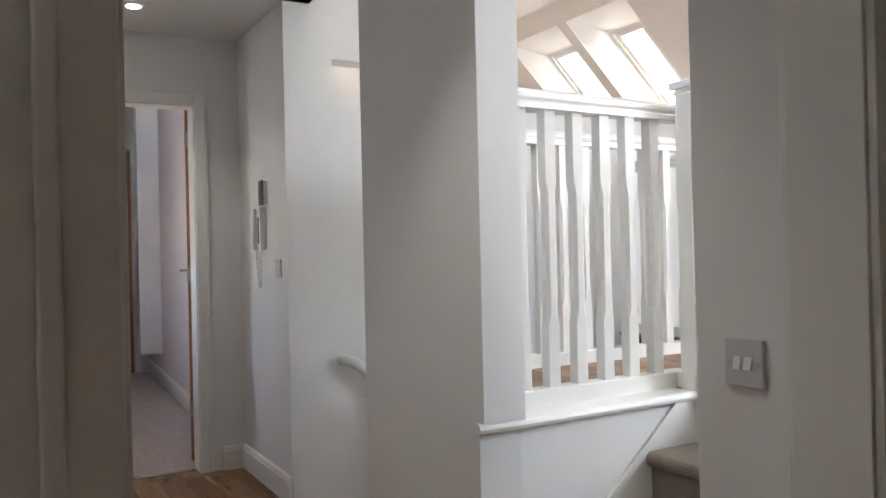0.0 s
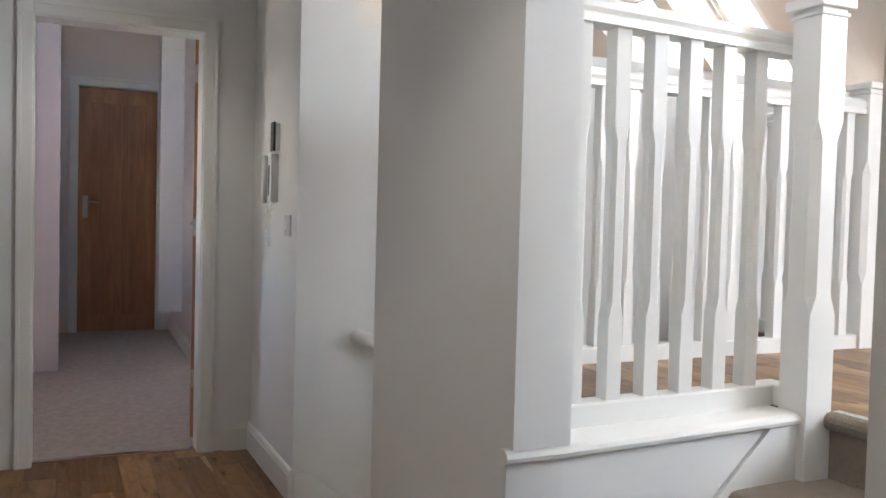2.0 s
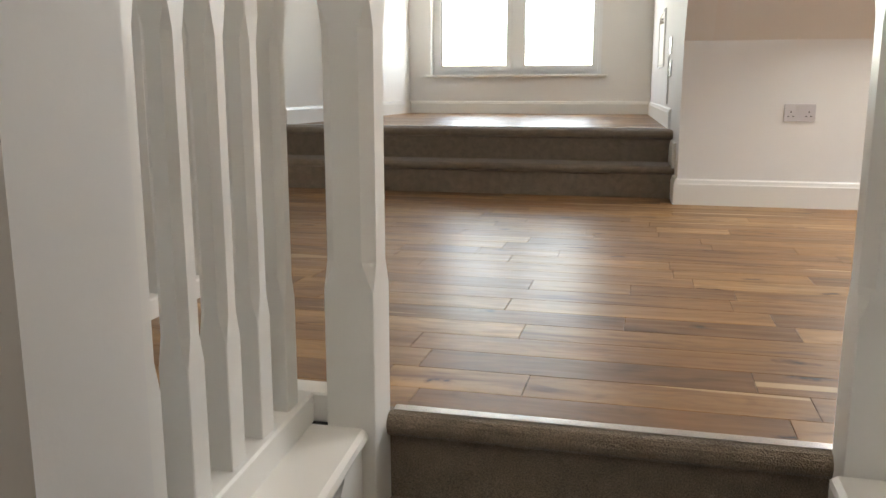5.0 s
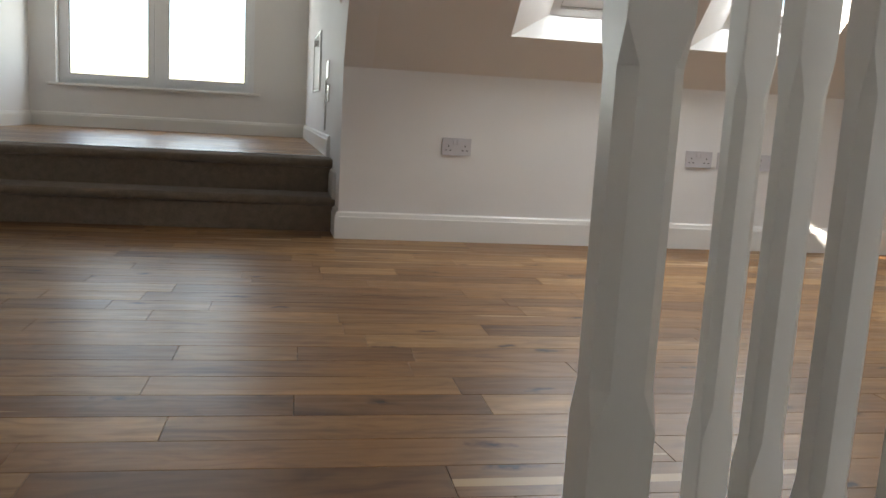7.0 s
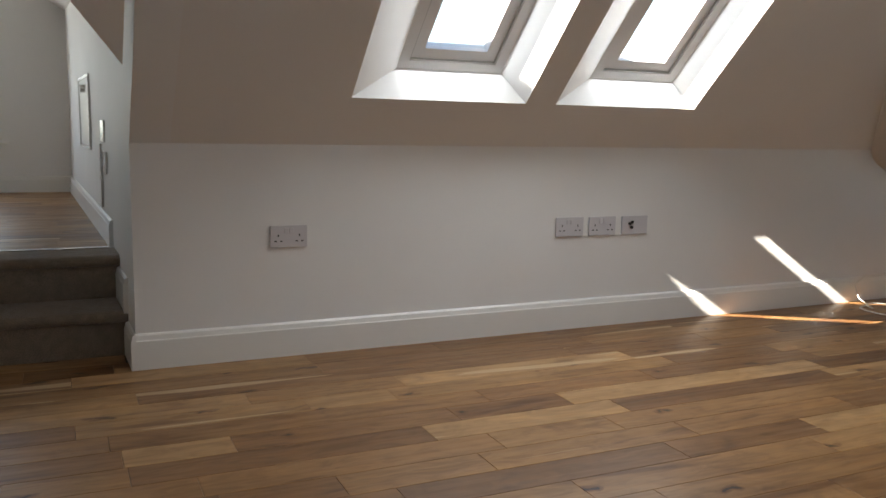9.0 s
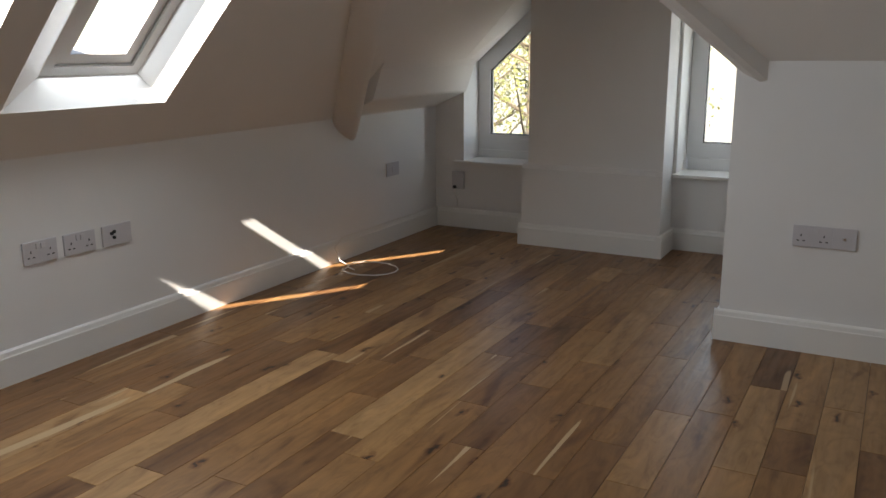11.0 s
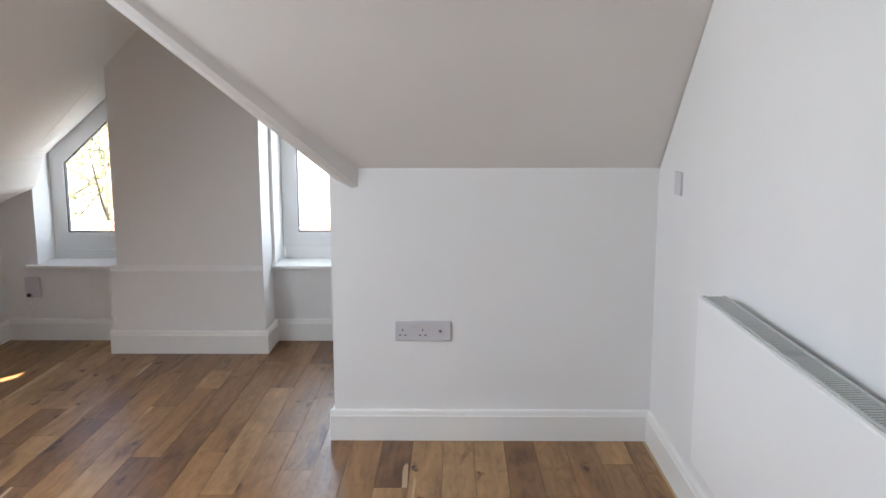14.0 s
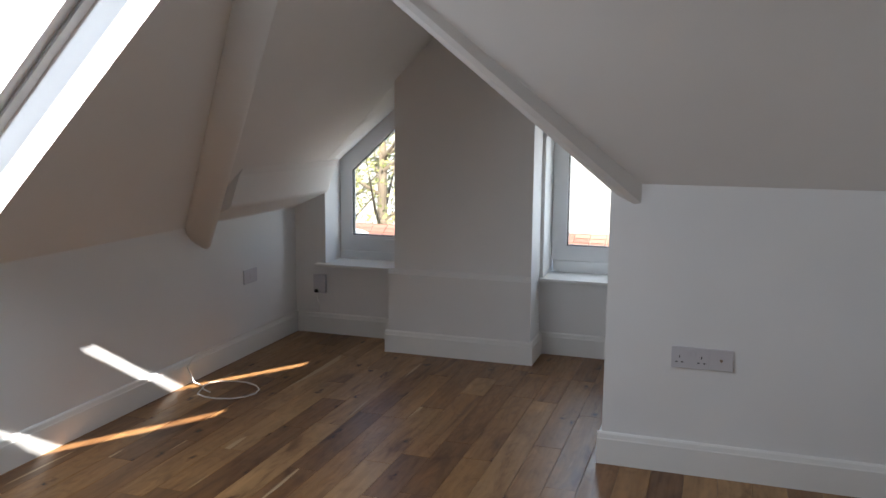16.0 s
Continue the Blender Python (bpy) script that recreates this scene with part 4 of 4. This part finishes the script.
SOCK = "white plastic double socket with switches on the knee wall"
plate("double_socket", SOCK, 0.147, "double", (-2.857, YW, 0.478), 0, "knee wall plates")
plate("double_socket", SOCK, 0.147, "double", (-1.562, YW, 0.475), 0, "knee wall plates")
plate("double_socket", SOCK, 0.147, "double", (-1.384, YW, 0.473), 0, "knee wall plates")
plate("aerial_socket", "white plastic plate with three black aerial connectors", 0.147, "coax3", (-1.201, YW, 0.472), 0, "knee wall plates")
plate("fused_spur", "white plastic fused connection plate on the recess wall", 0.147, "fused", (0.985, YW, 0.472), 0)
plate("double_socket", "white plastic double socket beside an aerial plate", 0.147, "double", (0, -0.337, 0.482), -90)
plate("aerial_socket", "white plastic single aerial plate beside a double socket", 0.086, "coax1", (0, -0.453, 0.482), -90)
plate("light_switch", "white single plate on the wall above the radiator", 0.086, "blank", (-0.318, YR, 1.128), 180)
plate("light_switch", "pale double light switch with two white rockers", 0.086, "switch2", (-3.058, YH, 0.272), 0)
plate("light_switch", "small white single light switch beside the entry phone", 0.086, "switch1", (-5.905, -1.80, 0.425), 0)

# telephone box under the gable window, with its cable
tb = thing("telephone_box", "small white telephone junction box under the window", "junction box", "", (XG, 2.065, 0.335), -90)
bm = B()
box(bm, -0.043, 0.043, -0.03, 0.0, -0.062, 0.062, 0.004)
part("case", bm, M_PLATE, tb)
bm = B()
box(bm, -0.040, 0.005, -0.0305, -0.029, -0.052, -0.05)
part("seam", bm, M_HOLE, tb)
bm = B()
box(bm, -0.028, -0.008, -0.045, -0.028, -0.058, -0.036, 0.003)
part("plug", bm, M_BLACK, tb, "black plug end")
pts = [(XG - 0.04, 2.08, 0.285), (XG - 0.045, 2.075, 0.24), (XG - 0.035, 2.06, 0.19), (XG - 0.024, 2.07, 0.145), (XG - 0.024, 2.16, 0.142), (XG - 0.05, 2.225, 0.141)]
pts += [(XG - 0.1 - 0.12 * k, 2.232, 0.1405 + 0.002 * math.sin(k * 1.7)) for k in range(10)]
pts += [(0.29, 2.215, 0.10), (0.275, 2.17, 0.03), (0.29, 2.12, 0.006)]
for k in range(15):
    a = math.pi * 0.72 + k * 2 * math.pi / 13
    pts.append((0.26 + 0.125 * math.cos(a) + 0.004 * k, 1.96 + 0.16 * math.sin(a), 0.005 + 0.0006 * k))
bm = tube(B(), pts, 0.004, 6)
tagged(finish("telephone_cable", bm, M_CABLE, True), "thin white cable along the skirting, coiled on the floor", "cable")

# entry phone on the hall wall
ep = thing("entry_phone", "white wall entry phone with black panel and curly cord", "entry phone", "", (-6.15, -1.80, 0.62), 0)
bm = B()
box(bm, -0.05, 0.045, -0.035, 0, -0.10, 0.11, 0.006)
part("base", bm, M_PVC, ep)
bm = B()
tube(bm, [(-0.02, -0.034, 0.10), (-0.02, -0.046, 0.07), (-0.02, -0.046, -0.07), (-0.02, -0.034, -0.10)], [0.017, 0.015, 0.015, 0.018], 12)
part("handset", bm, M_PVC, ep, "white handset", True)
bm = B()
box(bm, 0.012, 0.034, -0.0365, -0.034, -0.07, 0.06)
part("slot", bm, M_BLACK, ep)
coil = []
for k in range(150):
    s = k / 149
    base = Vector((-0.03 + 0.07 * s, -0.03, -0.10 - 0.19 * math.sin(math.pi * s)))
    a = k * 0.9
    coil.append(base + Vector((0.007 * math.cos(a), 0.007 * math.sin(a), 0)))
bm = tube(B(), coil, 0.003, 5)
part("cord", bm, M_PVC, ep, "white curly cord")
mon = thing("door_monitor", "white panel with a black screen above the entry phone", "door monitor", "", (-6.13, -1.80, 0.80), 0)
bm = B()
box(bm, -0.075, 0.05, -0.022, 0, -0.055, 0.06, 0.004)
part("case", bm, M_PVC, mon)
bm = B()
box(bm, -0.005, 0.052, -0.03, -0.02, -0.06, 0.065, 0.003)
part("screen", bm, M_BLACK, mon)

# access hatch and plates on the bay cheek wall
for nm, lb, y, z, w, hh, m in (("hatch_cover", "framed grey metal cover plate on the bay cheek wall", 4.30, 0.95, 0.75, 0.40, M_CHROME),):
    h = thing(nm, lb, "cover plate", "", (cheek(y), y, z), CHEEK_RZ)
    bm = B()
    frame_bars(bm, [(-w / 2, 0, -hh / 2), (w / 2, 0, -hh / 2), (w / 2, 0, hh / 2), (-w / 2, 0, hh / 2)], (0, -1, 0), 0.014, 0.012)
    part("surround", bm, m, h)
    bm = B()
    box(bm, -w / 2 + 0.014, w / 2 - 0.014, -0.006, 0.0, -hh / 2 + 0.014, hh / 2 - 0.014)
    part("panel", bm, M_GLOSS, h)
    bm = B()
    disc(bm, (0.1, -0.006, hh / 2 - 0.07), (0, -1, 0), 0.022, 0.025, 16)
    part("knob", bm, M_CHROME, h)
plate("wall_plate", "slim grey metal plate on the bay cheek wall", 0.147, "blank", (cheek(3.23), 3.23, 0.86), CHEEK_RZ, "", M_CHROME, 0.10)
plate("wall_plate", "slim grey metal plate on the bay cheek wall", 0.147, "switch1", (cheek(3.16), 3.16, 0.72), CHEEK_RZ, "", M_CHROME, 0.10)
bm = tube(B(), [(cheek(3.33) - 0.006, 3.33, 0.80), (cheek(3.33) - 0.006, 3.33, 0.50)], 0.006, 8)
tagged(finish("surface_conduit", bm, M_CHROME), "thin grey conduit below the wall plates", "conduit")

# recessed ceiling lights in the hall; the second fitting is unseen, added with its lamp
M_LAMP, lt, lb_ = shader("lamp_lens", (0.9, 0.9, 0.9), 0.4)
lb_.inputs["Emission Color"].default_value = (1.0, 0.9, 0.78, 1)
lb_.inputs["Emission Strength"].default_value = 1.2
for lx, ly, watts in DOWNLIGHT_AND_PIER_FILL:
    dl = thing("downlight", "round recessed ceiling spotlight glowing white, the one by the pier added", "ceiling light", "hall downlights", (lx, ly, HC))
    part("rim", tube(B(), [(0.0, 0.0, -0.006), (0.0, 0.0, 0.0)], 0.045, 24), M_GLOSS, dl)
    part("lens", tube(B(), [(0.0, 0.0, -0.008), (0.0, 0.0, -0.0062)], 0.033, 24), M_LAMP, dl)


# ---------- outdoors, seen through the gable windows ----------
def foliage_mat(name, a, b):
    m, nt, bs = shader(name, a, 0.6)
    gi = nt.nodes.new("ShaderNodeNewGeometry")
    r = ramp_node(nt, gi.outputs["Random Per Island"], [(0.0, a), (1.0, b)])
    nt.links.new(r.outputs[0], bs.inputs["Base Color"])
    bs.inputs["Subsurface Weight"].default_value = 0.0
    return m


M_LEAF = foliage_mat("leaf", (0.12, 0.13, 0.035), (0.30, 0.27, 0.09))
M_BARK = paint("bark", (0.16, 0.12, 0.08), 0.9, 0.3, 1.0)
M_GRASS = paint("dry_ground", (0.34, 0.31, 0.26), 0.9, 0.25, 0.5)
M_TILE = foliage_mat("roof_tile", (0.22, 0.10, 0.07), (0.36, 0.19, 0.13))
M_RENDER = paint("pale_render", (0.72, 0.68, 0.60), 0.8, 0.05, 0.4)
bm = B()
box(bm, -400, 400, -400, 400, -6.4, -6.0)
struct("ground", bm, M_GRASS, "pale dry gardens and paths below the house", "ground")


def tree(at, height, seed, lean=0.0):
    rnd = random.Random(seed)
    t = thing("tree", "tall tree with thin sunlit yellow-green foliage", "tree", "trees beyond the gable", at)
    bm = tube(B(), [(0, 0, -0.2), (0.1, 0.05, height * 0.3), (0.15 + lean, 0, height * 0.6), (0.1 + lean, 0.1, height * 0.92)], [0.22, 0.17, 0.11, 0.03], 10)
    tips = []
    for k in range(34):
        z = height * (0.25 + 0.7 * rnd.random())
        a = rnd.random() * 6.283
        ln = (height - z) * 0.45 + 0.6
        d = Vector((math.cos(a), math.sin(a), 0.45 + 0.3 * rnd.random()))
        p0 = Vector((0.1 + lean * z / height, 0, z))
        p1 = p0 + d * ln * 0.5
        p2 = p1 + (d + Vector((0, 0, 0.25))) * ln * 0.5
        tube(bm, [p0, p1, p2], [0.05, 0.03, 0.008], 6)
        tips += [p1, p2, (p1 + p2) / 2]
    part("trunk", bm, M_BARK, t)
    bm = B()
    for p in tips:
        for _ in range(55):
            q = p + Vector((rnd.gauss(0, 0.5), rnd.gauss(0, 0.5), rnd.gauss(0, 0.42)))
            u = Vector((rnd.gauss(0, 1), rnd.gauss(0, 1), rnd.gauss(0, 1))).normalized() * rnd.uniform(0.05, 0.1)
            w = u.orthogonal().normalized() * rnd.uniform(0.025, 0.05)
            vs = [bm.verts.new(c) for c in (q - u, q + w, q + u, q - w)]
            bm.faces.new(vs)
    part("crown", bm, M_LEAF, t)
    return t


tree((17, 8.0, -6), 10.5, 3)
tree((21, 12.5, -6), 11.5, 5)
tree((30, 17.0, -6), 12.0, 21)

hs = thing("house", "neighbouring house with pale walls and a brown tiled roof", "house", "", (10.5, 4.4, -6.5))
bm = B()
box(bm, -2.2, 2.2, -5, 5, 0, 5.0)
part("wall", bm, M_RENDER, hs)
bm = B()
rows, cols = 22, 40
for i in range(rows):
    for j in range(cols):
        for sgn in (-1, 1):
            y0 = -5.2 + 10.4 * j / cols
            u0, u1 = i / rows, (i + 1) / rows + 0.01
            xa, xb = sgn * 2.5 * (1 - u0), sgn * 2.5 * (1 - u1)
            za, zb = 4.8 + 1.25 * u0, 4.8 + 1.25 * u1
            n = Vector((sgn * 0.45, 0, 0.9)) * 0.018
            a = [Vector((xa, y0 + 0.004, za)) + n * 2, Vector((xa, y0 + 10.4 / cols - 0.004, za)) + n * 2, Vector((xb, y0 + 10.4 / cols - 0.004, zb)) + n, Vector((xb, y0 + 0.004, zb)) + n]
            vs = [bm.verts.new(p) for p in a]
            bm.faces.new(vs)
part("roof", bm, M_TILE, hs)
dsh = thing("satellite_dish", "white satellite dish on a bracket against the neighbouring roof", "satellite dish", "", (8.6, 4.95, -1.05), 20)
bm = B()
rings = []
for i in range(6):
    r = 0.3 * i / 5
    rings.append([bm.verts.new((-0.35 * r * r * 3 - 0.0, r * math.cos(k * math.pi / 10), 0.5 + r * math.sin(k * math.pi / 10))) for k in range(20)] if i else [bm.verts.new((0, 0, 0.5))])
for k in range(20):
    bm.faces.new((rings[0][0], rings[1][k], rings[1][(k + 1) % 20]))
for i in range(1, 5):
    for k in range(20):
        bm.faces.new((rings[i][k], rings[i + 1][k], rings[i + 1][(k + 1) % 20], rings[i][(k + 1) % 20]))
bmesh.ops.solidify(bm, geom=bm.faces[:], thickness=0.01)
part("dish", bm, M_PVC, dsh)
bm = tube(B(), [(0.03, 0, 0.5), (0.08, 0, 0.3), (0.08, 0, -0.45)], 0.02, 8)
part("mast", bm, M_CHROME, dsh)

# ---------- floor boards ----------
PW = 0.128
LENS = (0.30, 0.42, 0.55, 0.70, 0.85, 1.0, 1.2)
CACHE = {}


def board_mesh(length, width):
    key = (round(length, 3), round(width, 3))
    if key not in CACHE:
        bm = B()
        g, c = 0.0006, 0.0008
        def ring(z, i):
            return [bm.verts.new(p) for p in ((g + i, g + i, z), (length - g - i, g + i, z), (length - g - i, width - g - i, z), (g + i, width - g - i, z))]
        a, b, d = ring(-0.017, 0), ring(-c, 0), ring(0, c)
        for p, q in ((a, b), (b, d)):
            for k in range(4):
                bm.faces.new((p[k], p[(k + 1) % 4], q[(k + 1) % 4], q[k]))
        bm.faces.new(d)
        me = bpy.data.meshes.new("floor_board")
        bm.to_mesh(me)
        bm.free()
        me.materials.append(M_FLOOR)
        CACHE[key] = me
    return CACHE[key]


def lay(parent, spans, y0, y1, z, seed):
    """Rows of boards along x. spans(y0, y1): the stretches of x covered in a row."""
    rnd = random.Random(seed)
    y = y0
    n = 0
    while y < y1 - 0.004:
        w = min(PW, y1 - y)
        for xa, xb in spans(y, y + w):
            x = xa
            first = True
            while x < xb - 0.001:
                ln = rnd.choice(LENS)
                if first:
                    ln *= rnd.uniform(0.35, 1.0)
                    first = False
                if xb - x - ln < 0.16:
                    ln = xb - x
                ob = new("floor_board", board_mesh(ln, w))
                ob.parent = parent
                ob.location = (x, y, z)
                n += 1
                x += ln
        y += w
    return n


def room_rows(a, b):
    m = (a + b) / 2
    if a > YW:
        return [(BAY0 + 0.001, BAY1)]
    if b > 0.3:
        return [(-5.77, XG)]
    if b > 0:
        return [(-4.87, XG)]
    if m > -0.835:
        return [(-4.87, 0.0)]
    if m > YR:
        return [(-4.87, -4.20), (-3.16, 0.0)]
    return [(-4.87, -4.20)]


y_start = -0.209 + PW * math.floor((-1.67 + 0.209) / PW)
lay(floor, room_rows, y_start, 2.47, 0.0, 4)
lay(floor_bay, lambda a, b: [(BAY0, BAY1)], 2.955, YB, BAYZ, 7)
lay(floor_hall, lambda a, b: [(-6.66, -2.62)] if a < YH else [(-4.0, -3.22)], -3.3, -1.58, HALL, 9)
